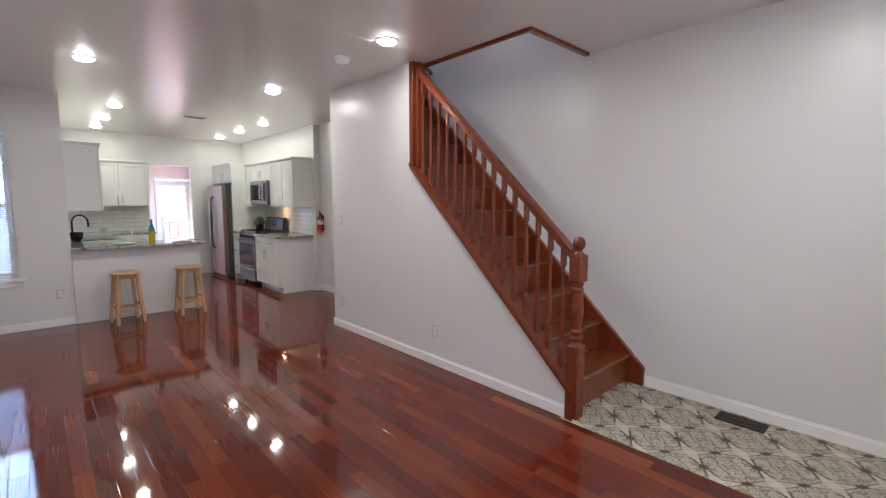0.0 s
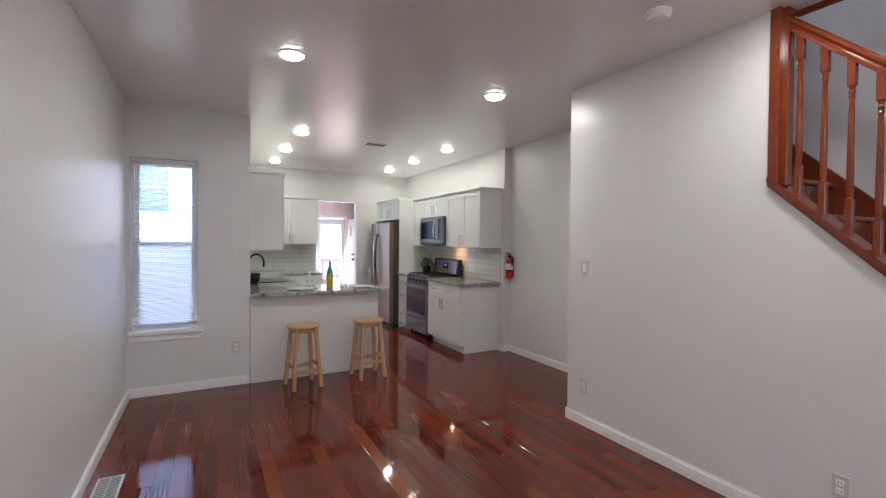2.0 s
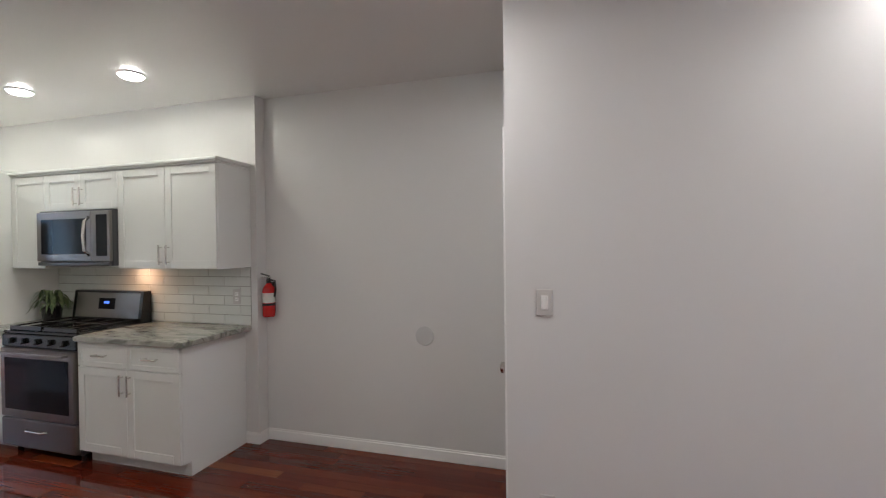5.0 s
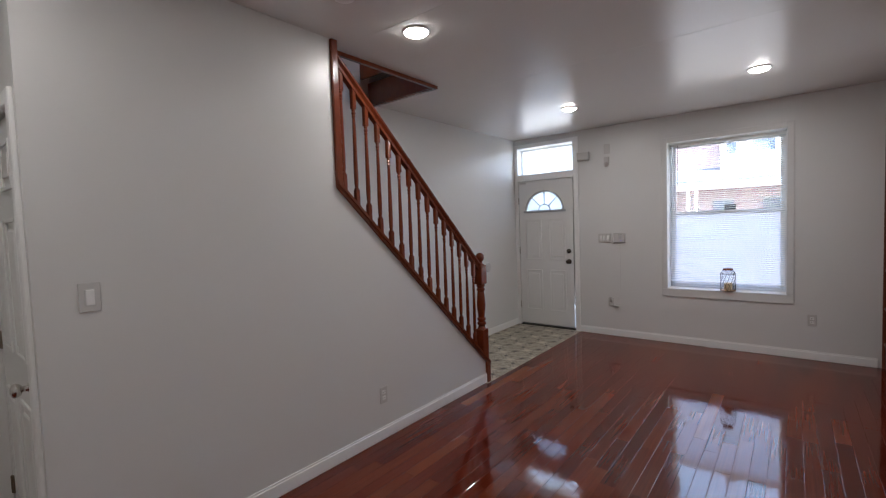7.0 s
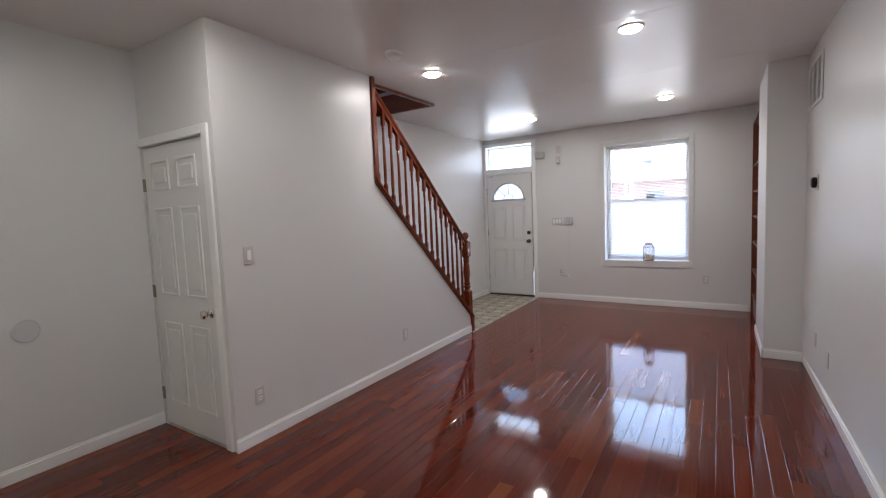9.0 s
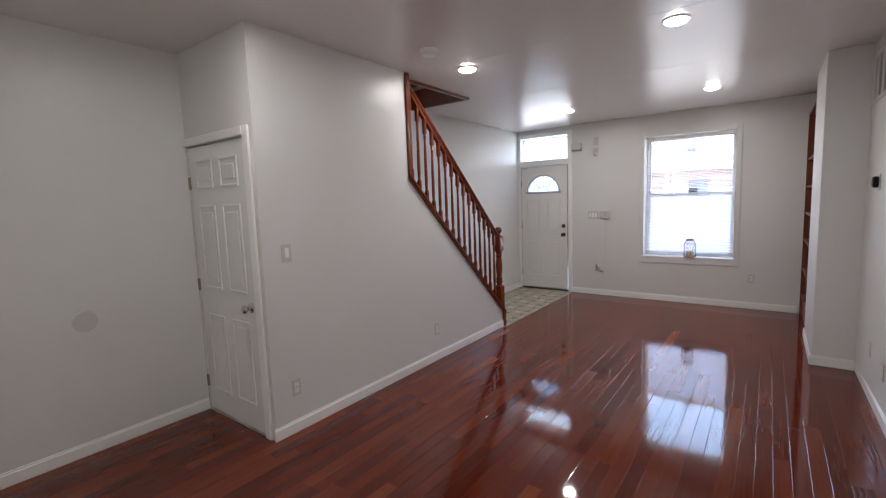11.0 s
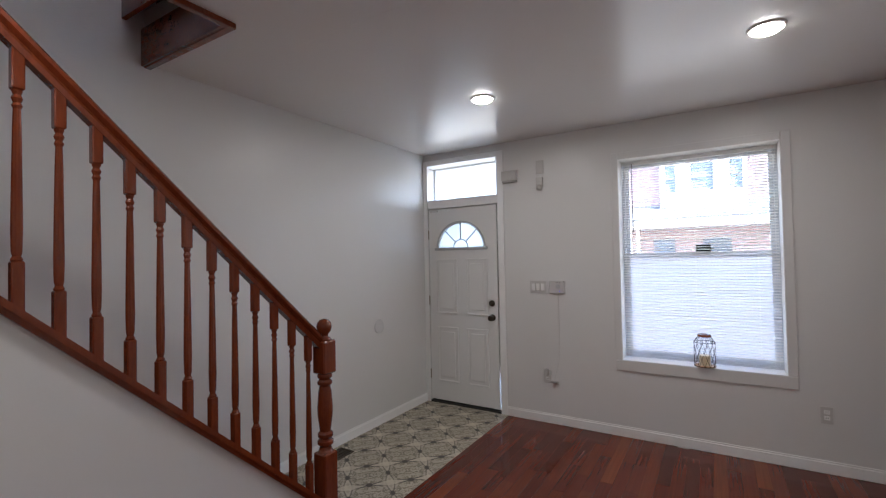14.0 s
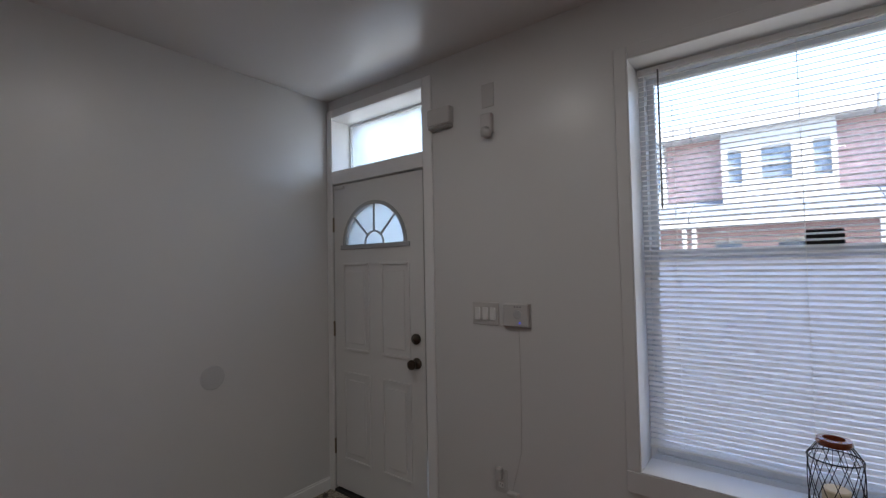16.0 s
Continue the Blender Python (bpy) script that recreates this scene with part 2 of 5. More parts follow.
def tube(points, radius, n=8, bm=None):
    """A round bar through the points."""
    own = bmesh.new()
    pts = [Vector(p) for p in points]
    rings = []
    for i, p in enumerate(pts):
        d = (pts[min(i + 1, len(pts) - 1)] - pts[max(i - 1, 0)]).normalized()
        up = Vector((0, 0, 1)) if abs(d.z) < 0.9 else Vector((1, 0, 0))
        s = d.cross(up).normalized()
        u = s.cross(d)
        rings.append([own.verts.new(p + radius * (math.cos(2 * math.pi * k / n) * s + math.sin(2 * math.pi * k / n) * u)) for k in range(n)])
    for a, b in zip(rings, rings[1:]):
        for k in range(n):
            own.faces.new((a[k], a[(k + 1) % n], b[(k + 1) % n], b[k]))
    own.faces.new(rings[0][::-1])
    own.faces.new(rings[-1])
    return merge(bm, own)


XZ = Matrix(((1, 0, 0, 0), (0, 0, -1, 0), (0, 1, 0, 0), (0, 0, 0, 1)))     # u -> x, v -> z, w -> -y
YZ = Matrix(((0, 0, 1, 0), (1, 0, 0, 0), (0, 1, 0, 0), (0, 0, 0, 1)))      # u -> y, v -> z, w -> x


def wall_x(x0, x1, y0, y1, z0, z1, holes=(), bm=None):
    """A wall across x (thickness x0..x1) with rectangular openings (y0, y1, z0, z1) through it."""
    us = sorted({y0, y1, *[v for h in holes for v in h[:2]]})
    vs = sorted({z0, z1, *[v for h in holes for v in h[2:]]})
    own = bmesh.new()
    solid = lambda i, j: 0 <= i < len(us) - 1 and 0 <= j < len(vs) - 1 and not any(h[0] < (us[i] + us[i + 1]) / 2 < h[1] and h[2] < (vs[j] + vs[j + 1]) / 2 < h[3] for h in holes)
    quad = lambda *p: own.faces.new([own.verts.new(q) for q in p])
    for i in range(len(us) - 1):
        for j in range(len(vs) - 1):
            if not solid(i, j):
                continue
            a, b, c, d = us[i], us[i + 1], vs[j], vs[j + 1]
            quad((x0, a, c), (x0, a, d), (x0, b, d), (x0, b, c))
            quad((x1, a, c), (x1, b, c), (x1, b, d), (x1, a, d))
            if not solid(i - 1, j):
                quad((x0, a, c), (x1, a, c), (x1, a, d), (x0, a, d))
            if not solid(i + 1, j):
                quad((x0, b, c), (x0, b, d), (x1, b, d), (x1, b, c))
            if not solid(i, j - 1):
                quad((x0, a, c), (x0, b, c), (x1, b, c), (x1, a, c))
            if not solid(i, j + 1):
                quad((x0, a, d), (x1, a, d), (x1, b, d), (x0, b, d))
    bmesh.ops.remove_doubles(own, verts=own.verts, dist=1e-5)
    return merge(bm, own)


def setting(name, bm, material, label, category):
    ob = part(name, bm, material)
    return tagged(ob, label, category, kind="structure")


# ---- the structure ----
YL, YR = -3.24, 0.92          # party walls
XF = 5.42                     # street wall
XW = -2.10                    # wall with the side window
XK = -5.25                    # rear wall of the kitchen
XB = -9.10                    # far wall of the rear room
YKL, YKR = -2.245, 0.80       # kitchen side walls
YC = 0.905                    # wall beside the closet
WIN_F = (-2.216, -1.096, 0.645, 2.362)
WIN_K = (-3.235, -2.70, 0.60, 2.18)
RISE, RUN, STEP0 = 0.2285, 0.2425, 3.09

setting("wall_north", box(-2.02, XF + 0.3, YR, YR + 0.25, -0.02, 5.4), WALL, "white painted plaster party wall along the stairs", "wall")
def yl(x):
    """Face of the south party wall, which runs slightly askew."""
    return -3.268 + (x + 2.1) * 0.0105


setting("wall_south", prism([(XW - 0.1, yl(XW - 0.1)), (XF + 0.3, yl(XF + 0.3)), (XF + 0.3, -3.6), (XW - 0.1, -3.6)], Matrix.Translation((0, 0, -0.02)), H + 0.04), WALL, "white satin painted party wall", "wall")
setting("wall_east", wall_x(XF, XF + 0.30, -3.4, YR + 0.01, -0.02, H + 0.02, [WIN_F, (0.035, 0.868, -0.01, 2.085), (0.05, 0.90, 2.165, 2.545)]), WALL, "white painted street wall with window and door openings", "wall")
# out of view; added to keep the sun off the near pavement
setting("upper_facade", box(XF, XF + 0.30, -3.6, YR + 0.25, H + 0.02, 6.2), WALL, "unseen upper storey of the street wall, added to shade the pavement", "wall")
setting("wall_west", wall_x(XW - 0.22, XW, -3.4, YKL, -0.02, H + 0.02, [WIN_K]), WALL, "white painted wall with a narrow side window", "wall")
setting("kitchen_wall_south", box(XK - 0.1, XW - 0.22, YKL - 0.2, YKL, -0.02, H + 0.02), WALL, "white painted kitchen side wall", "wall")
setting("kitchen_wall_north", box(XK - 0.1, -2.02, YKR, YR + 0.25, -0.02, H + 0.02), WALL, "white painted kitchen wall behind the range", "wall")
setting("kitchen_wall_west", wall_x(XK - 0.14, XK, YKL - 0.2, YKR + 0.2, -0.02, H + 0.02, [(-0.93, -0.20, -0.03, 2.14)]), WALL, "white painted kitchen rear wall with a doorway", "wall")

# stair wall: full height by the closet, then cut along the slope of the stairs
TX, TZ = 1.464, 1.792         # upper end of the slope
BX, BZ = 3.145, 0.205         # lower end
setting("stair_wall", prism([(0, -0.02), (BX - 0.012, -0.02), (BX - 0.012, BZ - 0.01), (TX, TZ - 0.012), (TX, H + 0.02), (0, H + 0.02)], XZ @ Matrix.Translation((0, 0, -0.10)), 0.10), WALL, "white painted wall under the sloping stair stringer", "wall")
setting("closet_wall", wall_x(0.002, 0.10, 0.098, YC + 0.02, -0.02, H + 0.02, [(0.105, 0.885, -0.01, 2.008)]), WALL, "white painted closet wall with a door opening", "wall")
setting("closet_back_wall", box(0.6, 0.64, 0.1, YR, -0.02, 1.9), WALL, "plain wall closing the closet", "wall")
setting("hall_wall", box(-2.02, 0.002, YC, YR + 0.01, -0.02, H + 0.02), WALL, "white painted wall beside the kitchen", "wall")

# ceilings; the stairwell is left open
HX0, HX1, HY0 = 0.30, 2.63, 0.14
bm = box(XW - 0.25, XF + 0.02, -3.4, HY0, H, H + 0.3)
box(HX1, XF + 0.02, HY0, YR + 0.01, H, H + 0.3, bm=bm)
box(XW - 0.25, HX0, HY0, YR + 0.01, H, H + 0.3, bm=bm)
for sx in (1.63, 3.00):                # taped plasterboard joints, a little proud
    box(sx - 0.03, sx + 0.03, -3.22, HY0 - 0.06, H - 0.0007, H + 0.01, 0.0005, bm)
setting("ceiling", bm, CEIL, "glossy off-white painted ceiling with stairwell opening", "ceiling")
setting("kitchen_ceiling", box(XK - 0.14, XW - 0.25, YKL - 0.2, YR, H, H + 0.3), CEIL, "glossy off-white painted kitchen ceiling", "ceiling")
# upstairs landing that closes the stairwell
setting("landing_wall_south", box(-1.2, HX1 + 1.0, HY0 - 0.1, HY0, H + 0.3, 5.4), WALL, "white painted upstairs landing wall", "wall")
setting("landing_wall_east", box(HX1 + 0.9, HX1 + 1.0, HY0, YR, H + 0.3, 5.4), WALL, "white painted end of the upstairs landing", "wall")
setting("landing_wall_west", box(-1.2, -1.1, HY0, YR, H + 0.3, 5.4), WALL, "white painted end of the upstairs landing", "wall")
bm = box(-1.2, 1.9, HY0 - 0.1, YR + 0.05, 5.4, 5.5)
box(2.62, HX1 + 1.0, HY0 - 0.1, YR + 0.05, 5.4, 5.5, bm=bm)           # an unseen gap, added to let sky light down the stairwell
setting("landing_ceiling", bm, CEIL, "white upstairs ceiling", "ceiling")

# chimney breast
setting("chimney_breast", box(3.40, 4.36, -3.3, -2.925, -0.02, H + 0.01, 0.004), WALL, "white painted chimney breast standing out of the wall", "wall")

# rear room behind the kitchen
RY0, RY1 = -1.7, 0.95
for nm, ya in (("rear_wall_south", RY0 - 0.1), ("rear_wall_north", RY1)):     # side walls with unseen openings, added to brighten the rear room
    bm = box(XB, -7.9, ya, ya + 0.1, -0.02, 2.52)
    box(-6.2, XK - 0.14, ya, ya + 0.1, -0.02, 2.52, bm=bm)
    box(-7.9, -6.2, ya, ya + 0.1, -0.02, 0.8, bm=bm)
    box(-7.9, -6.2, ya, ya + 0.1, 2.3, 2.52, bm=bm)
    setting(nm, bm, PINKW, "pale pink rear room wall with an unseen opening added for daylight", "wall")
setting("rear_ceiling", box(XB, XK - 0.14, RY0 - 0.1, RY1 + 0.1, 2.5, 2.6), CEIL, "white rear room ceiling", "ceiling")
setting("rear_floor", box(XB - 0.2, XK - 0.12, RY0 - 0.1, RY1 + 0.1, -0.1, -0.004), STAIRD, "dark wooden rear room floor", "floor")
RD = (-0.10, 0.64, 0.0, 2.03)
setting("rear_wall_west", wall_x(XB - 0.15, XB, RY0 - 0.1, RY1 + 0.1, -0.02, 2.52, [RD]), PINKW, "pale pink rear wall with the back door opening", "wall")


def skirting(name, x0, x1, y0, y1):
    """White baseboard with a rounded top edge along one wall."""
    bm = box(x0, x1, y0, y1, 0.0, 0.076, 0.003)
    dx, dy = (0.004, 0) if (x1 - x0) < (y1 - y0) else (0, 0.004)
    box(x0 + dx, x1 - dx, y0 + dy, y1 - dy, 0.071, 0.090, 0.005, bm=bm)
    setting(name, bm, TRIM, "white painted wooden baseboard", "baseboard")


SK = 0.014
skirting("baseboard", -0.012, BX - 0.02, -SK, -0.001)
skirting("baseboard", 3.235, XF, YR - SK, YR - 0.001)
skirting("baseboard", XF - SK, XF - 0.001, -2.90, -0.03)
for xa, xb in ((XW + 0.016, 0.7), (0.7, 3.386)):
    skirting("baseboard", xa, xb, yl((xa + xb) / 2) - 0.012, yl((xa + xb) / 2) + SK)
skirting("baseboard", 3.386, 3.399, -3.21, -2.912)
skirting("baseboard", 3.386, 4.36, -2.924, -2.911)
skirting("baseboard", XW + 0.001, XW + SK, -3.255, YKL - 0.01)
skirting("baseboard", -2.015, -0.002, YC - SK, YC - 0.001)
skirting("baseboard", -2.019, -2.006, YKR + 0.004, YC - SK)
skirting("baseboard", -2.135, -2.006, YKR - SK, YKR - 0.001)

# base floors under planks and tiles
setting("subfloor", box(XK - 0.14, XF, -3.4, YR, -0.12, -0.012), STAIRD, "dark floor bed under the planks", "floor")


# ---- staircase ----
SL = 0.944                     # slope of the rail


def cap_z(x):
    return TZ - SL * (x - TX)


def rail_z(x):
    return 2.615 - SL * (x - 1.53)


def sloped(x0, x1, za, zb, y0, y1, bm=None):
    """A bar that follows the slope, between heights za and zb above the stringer line."""
    return prism([(x0, cap_z(x0) + za), (x1, cap_z(x1) + za), (x1, cap_z(x1) + zb), (x0, cap_z(x0) + zb)], XZ @ Matrix.Translation((0, 0, -y1)), y1 - y0, bm)


stairs = thing("staircase", (3.0, 0.5, 0), "cherry-stained wooden staircase with turned balusters and ball-topped newel", "staircase")
for i in range(12):
    rx = STEP0 - i * RUN
    part("riser", box(rx - 0.02, rx, 0.102, YR - 0.002, i * RISE, (i + 1) * RISE - 0.028, 0.001), STAIRD, stairs)
    part("tread", box(rx - RUN - 0.001, rx + 0.03, 0.102, YR - 0.002, (i + 1) * RISE - 0.028, (i + 1) * RISE, 0.010, seg=2), STAIRD, stairs)
# wall-side skirt board and room-side stringer cap
part("stringer", prism([(3.232, 0.0), (3.232, 0.13), (0.35, 0.13 + 0.955 * 2.882), (0.35, 2.4), (2.95, 0.0)], XZ @ Matrix.Translation((0, 0, -(YR - 0.001))), 0.028), STAIRW, stairs)
part("stringer_moulding", prism([(3.236, 0.125), (3.236, 0.145), (0.35, 0.145 + 0.955 * 2.886), (0.35, 0.125 + 0.955 * 2.886)], XZ @ Matrix.Translation((0, 0, -(YR - 0.001))), 0.036), STAIRD, stairs)
bm = sloped(TX - 0.01, BX, -0.052, 0.0, -0.022, 0.118)
sloped(TX - 0.008, BX, -0.030, -0.006, -0.034, -0.020, bm)
part("stringer_cap", bm, STAIRW, stairs)
part("stringer_end", box(BX - 0.045, BX + 0.004, -0.026, 0.003, 0.0, BZ + 0.0, 0.003), STAIRW, stairs)
bm = box(TX - 0.012, TX + 0.036, -0.022, 0.118, TZ - 0.03, H - 0.002, 0.004)
box(TX + 0.030, TX + 0.058, 0.02, 0.08, TZ - 0.04, H - 0.002, 0.004, bm)
part("wall_post", bm, STAIRW, stairs, "flat wooden post against the wall end")
# handrail with a moulded section
bm = bmesh.new()
y = 0.05
sect = [(-0.020, -0.062), (0.020, -0.062), (0.024, -0.045), (0.018, -0.035), (0.033, -0.022), (0.034, -0.010), (0.022, 0.0), (-0.022, 0.0), (-0.034, -0.010), (-0.033, -0.022), (-0.018, -0.035), (-0.024, -0.045)]
ends = [[bm.verts.new((x, y + v, rail_z(x) + w * 1.35)) for v, w in sect] for x in (1.50, 3.09)]
for i in range(12):
    bm.faces.new((ends[0][i], ends[0][(i + 1) % 12], ends[1][(i + 1) % 12], ends[1][i]))
bm.faces.new(ends[0])
bm.faces.new(ends[1][::-1])
part("handrail", bm, STAIRW, stairs)


def square_turn(profile, half, segs):
    """A baluster: square blocks (z0, z1) and turned lengths joined in one mesh."""
    bm = lathe(profile, n=10)
    for z0, z1 in segs:
        box(-half, half, -half, half, z0, z1, 0.004, bm)
    return bm


tall = 0.835
bm = square_turn([(0.012, 0.155), (0.016, 0.165), (0.011, 0.175), (0.014, 0.19), (0.0155, 0.26), (0.014, 0.40), (0.0115, 0.58), (0.010, 0.635), (0.014, 0.645), (0.010, 0.655), (0.015, 0.668), (0.010, 0.68), (0.014, 0.69), (0.012, 0.70)], 0.0165, [(-0.02, 0.16), (0.695, tall)])
finish(bm)
bal = bpy.data.meshes.new("baluster")
bm.to_mesh(bal)
bm.free()
bal.materials.append(STAIRW)
for i in range(15):
    bx = 1.562 + i * 0.1038
    shared("baluster", bal, Matrix.Translation((bx, 0.05, cap_z(bx) - 0.01)), stairs)
NX, NY = 3.128, 0.048
newel = part("newel_post", box(NX - 0.046, NX + 0.046, NY - 0.046, NY + 0.046, 0, 0.50, 0.006), STAIRW, stairs)
part("turned_shaft", lathe([(0.044, 0.498), (0.034, 0.515), (0.030, 0.53), (0.043, 0.545), (0.043, 0.56), (0.030, 0.572), (0.041, 0.585), (0.041, 0.60), (0.030, 0.612), (0.033, 0.64), (0.041, 0.70), (0.042, 0.74), (0.036, 0.82), (0.030, 0.855), (0.040, 0.868), (0.040, 0.88), (0.030, 0.892), (0.040, 0.905), (0.040, 0.917), (0.032, 0.932)], Matrix.Translation((NX, NY, 0)), 24), STAIRW, newel, smooth=False)
part("upper_block", box(NX - 0.046, NX + 0.046, NY - 0.046, NY + 0.046, 0.925, 1.105, 0.008), STAIRW, newel)
part("ball_finial", lathe([(0.042, 1.103), (0.034, 1.115), (0.020, 1.125), (0.024, 1.138), (0.037, 1.155), (0.042, 1.178), (0.037, 1.20), (0.024, 1.215), (0.005, 1.221)], Matrix.Translation((NX, NY, 0)), 24), STAIRW, newel, smooth=True)

hr = thing("wall_handrail", (0.6, 0.87, 2.3), "dark wooden handrail bracketed to the stair wall", "handrail")
part("rail", tube([(-0.3, 0.865, 3.86), (0.74, 0.865, 2.885)], 0.024, 10), STAIRD, hr)
part("bracket", tube([(0.55, 0.865, 3.04), (0.55, 0.90, 3.01), (0.55, YR, 3.01)], 0.008, 6), HINGE, hr)

bm = box(TX + 0.04, HX1, HY0 - 0.030, HY0 + 0.002, H - 0.026, H + 0.30, 0.003)
setting("stairwell_trim_side", bm, STAIRW, "cherry-stained board edging the stairwell opening", "trim")
bm = box(HX1 - 0.004, HX1 + 0.032, HY0 - 0.030, YR - 0.001, H - 0.026, H + 0.02, 0.003)
box(HX1 - 0.02, HX1 - 0.002, HY0 + 0.002, YR - 0.001, H - 0.02, H + 0.19, 0.002, bm)
setting("stairwell_trim_end", bm, STAIRD, "cherry-stained header board of the stairwell opening", "trim")
bm = box(HX1 - 0.115, HX1 - 0.09, HY0 + 0.004, YR - 0.002, H + 0.205, H + 1.25, 0.003)
# unseen lid, added so the pocket behind the fascia stays dark
box(HX1 - 0.09, HX1 + 0.06, HY0 + 0.004, YR - 0.002, H + 0.42, H + 0.44, 0, bm)
setting("landing_fascia", bm, STAIRD, "brown wooden fascia overhanging the stairwell header", "trim")
setting("landing_panel", box(HX1 + 0.06, HX1 + 0.09, HY0 + 0.002, YR - 0.002, H + 0.30, H + 1.25, 0.003), STAIRD, "brown wooden panel on the landing", "trim")

# ---- doors ----
def panel_relief(bm, x, y0, y1, z0, z1, side):
    """A pressed door panel: a sunk border with a raised field, on the face at x; side is the way it faces."""
    d = 0.010 * side
    for a, b, c, e in ((y0, y1, z0, z0 + 0.016), (y0, y1, z1 - 0.016, z1), (y0, y0 + 0.014, z0 + 0.016, z1 - 0.016), (y1 - 0.014, y1, z0 + 0.016, z1 - 0.016)):
        box(x, x + d, a, b, c, e, 0.0022, bm)
    box(x - 0.001 * side, x + d * 0.9, y0 + 0.040, y1 - 0.045, z0 + 0.05, z1 - 0.05, 0.005, bm)


def casing(parent, x, y0, y1, z1, w=0.062, d=0.016, side=-1):
    for a, b, c, e in ((y0 - w, y0, 0, z1 + w), (y1, y1 + w, 0, z1 + w), (y0, y1, z1, z1 + w)):
        bm = box(x, x + side * d, a, b, c, e, 0.004)
        box(x, x + side * (d + 0.006), a + 0.006 if a < y0 else a, b - 0.006 if b > y1 else b, c + (0.03 if c else 0), e - 0.006, 0.004, bm)
        part("casing", bm, TRIM, parent)


def knob(parent, x, y, z, side, mat_, dead=False):
    """A round knob on a rose, standing out along x."""
    prof = [(0.033, 0), (0.033, 0.006), (0.024, 0.010), (0.012, 0.014), (0.012, 0.030), (0.022, 0.036), (0.029, 0.048), (0.027, 0.060), (0.012, 0.067), (0.002, 0.068)] if not dead else [(0.030, 0), (0.031, 0.014), (0.026, 0.022), (0.006, 0.024), (0.006, 0.034), (0.003, 0.036)]
    part("deadbolt" if dead else "knob", lathe(prof, Matrix.Translation((x, y, z)) @ Matrix.Rotation(radians(90 * side), 4, "Y"), 20), mat_, parent, "dark bronze lock" if dead else "round metal knob", smooth=True)


# street door
fd = thing("door_1", (XF, 0.45, 0), "white panelled street door with fan light, closed", "door", kind="structure")
fx0, fx1 = XF + 0.004, XF + 0.048
fy0, fy1 = 0.057, 0.860
FC, FZ, FR = 0.472, 1.655, 0.268
arc = [(FC + FR * math.cos(a), FZ + FR * 0.95 * math.sin(a)) for a in np.linspace(0, math.pi, 25)]
bm = box(fx0, fx1, fy0, fy1, 0.035, FZ, 0.002)
prism([(fy0, FZ), (FC - FR, FZ)] + [(u, v) for u, v in arc[::-1]] + [(FC + FR, FZ), (fy1, FZ), (fy1, 2.068), (fy0, 2.068)], YZ @ Matrix.Translation((0, 0, fx0)), fx1 - fx0, bm)
for a, b in ((0.165, 0.405), (0.515, 0.765)):
    panel_relief(bm, fx0, a, b, 0.955, 1.535, -1)
    panel_relief(bm, fx0, a, b, 0.235, 0.815, -1)
slab = part("door_leaf", bm, DOORP, fd)
LITE = mat("grey_lite_frame", (0.45, 0.47, 0.48), 0.4)
bm = bmesh.new()
outer, inner = [(FC + (FR + 0.022) * math.cos(a), FZ + (FR * 0.95 + 0.022) * math.sin(a)) for a in np.linspace(0, math.pi, 25)], arc
for i in range(24):
    prism([inner[i], outer[i], outer[i + 1], inner[i + 1]], YZ @ Matrix.Translation((0, 0, fx0 - 0.010)), 0.014, bm)
box(fx0 - 0.012, fx0 + 0.004, FC - FR - 0.045, FC + FR + 0.045, FZ - 0.030, FZ, 0.003, bm)
lite = part("fan_light_frame", bm, LITE, slab, "grey frame of the half-round light")
for a in (45, 90, 135):
    c, s = math.cos(radians(a)), math.sin(radians(a))
    part("muntin", tube([(fx0 + 0.004, FC + 0.085 * c, FZ + 0.08 * s), (fx0 + 0.004, FC + FR * c, FZ + FR * 0.95 * s)], 0.007, 6), LITE, slab)
part("muntin_arc", tube([(fx0 + 0.004, FC + 0.085 * math.cos(a), FZ + 0.082 * math.sin(a)) for a in np.linspace(0, math.pi, 13)], 0.007, 6), LITE, slab)
gl = part("fan_light_pane", prism([(u, v) for u, v in arc], YZ @ Matrix.Translation((0, 0, fx0 + 0.018)), 0.005), FANG, slab, "pale frosted glass")
gl.visible_shadow = False
BRONZE = mat("dark_bronze", (0.10, 0.085, 0.07), 0.3, 1.0)
knob(slab, fx0, 0.118, 0.94, -1, BRONZE)
knob(slab, fx0, 0.118, 1.082, -1, BRONZE, True)
for z in (0.30, 1.09, 1.80):
    part("hinge", lathe([(0.007, -0.05), (0.007, 0.05)], Matrix.Translation((fx0 - 0.004, 0.866, z)), 8), HINGE, slab)
for z in (0.94, 1.082):
    part("strike_plate", box(XF - 0.001, XF + 0.006, 0.030, 0.037, z - 0.035, z + 0.035), BRONZE, fd)
part("door_contact", box(fx0 - 0.018, fx0 - 0.0005, 0.745, 0.835, 2.038, 2.058, 0.003), PLASTIC, slab, "white plastic alarm contact")
part("threshold", box(XF - 0.01, XF + 0.16, 0.036, 0.868, -0.012, 0.018, 0.004), mat("dark_threshold", (0.03, 0.028, 0.026), 0.4), fd, "dark metal threshold")
for a, b, c, e in ((-0.030, 0.037, 0.0, 2.60), (0.866, 0.919, 0.0, 2.60)):
    part("casing", box(XF - 0.012, XF - 0.0005, a, b, c, e, 0.003), TRIM, fd)
part("transom_bar", box(XF - 0.010, XF + 0.10, 0.037, 0.866, 2.078, 2.17, 0.004), TRIM, fd)
part("head_casing", box(XF - 0.012, XF - 0.0005, 0.037, 0.866, 2.545, 2.60, 0.003), TRIM, fd)
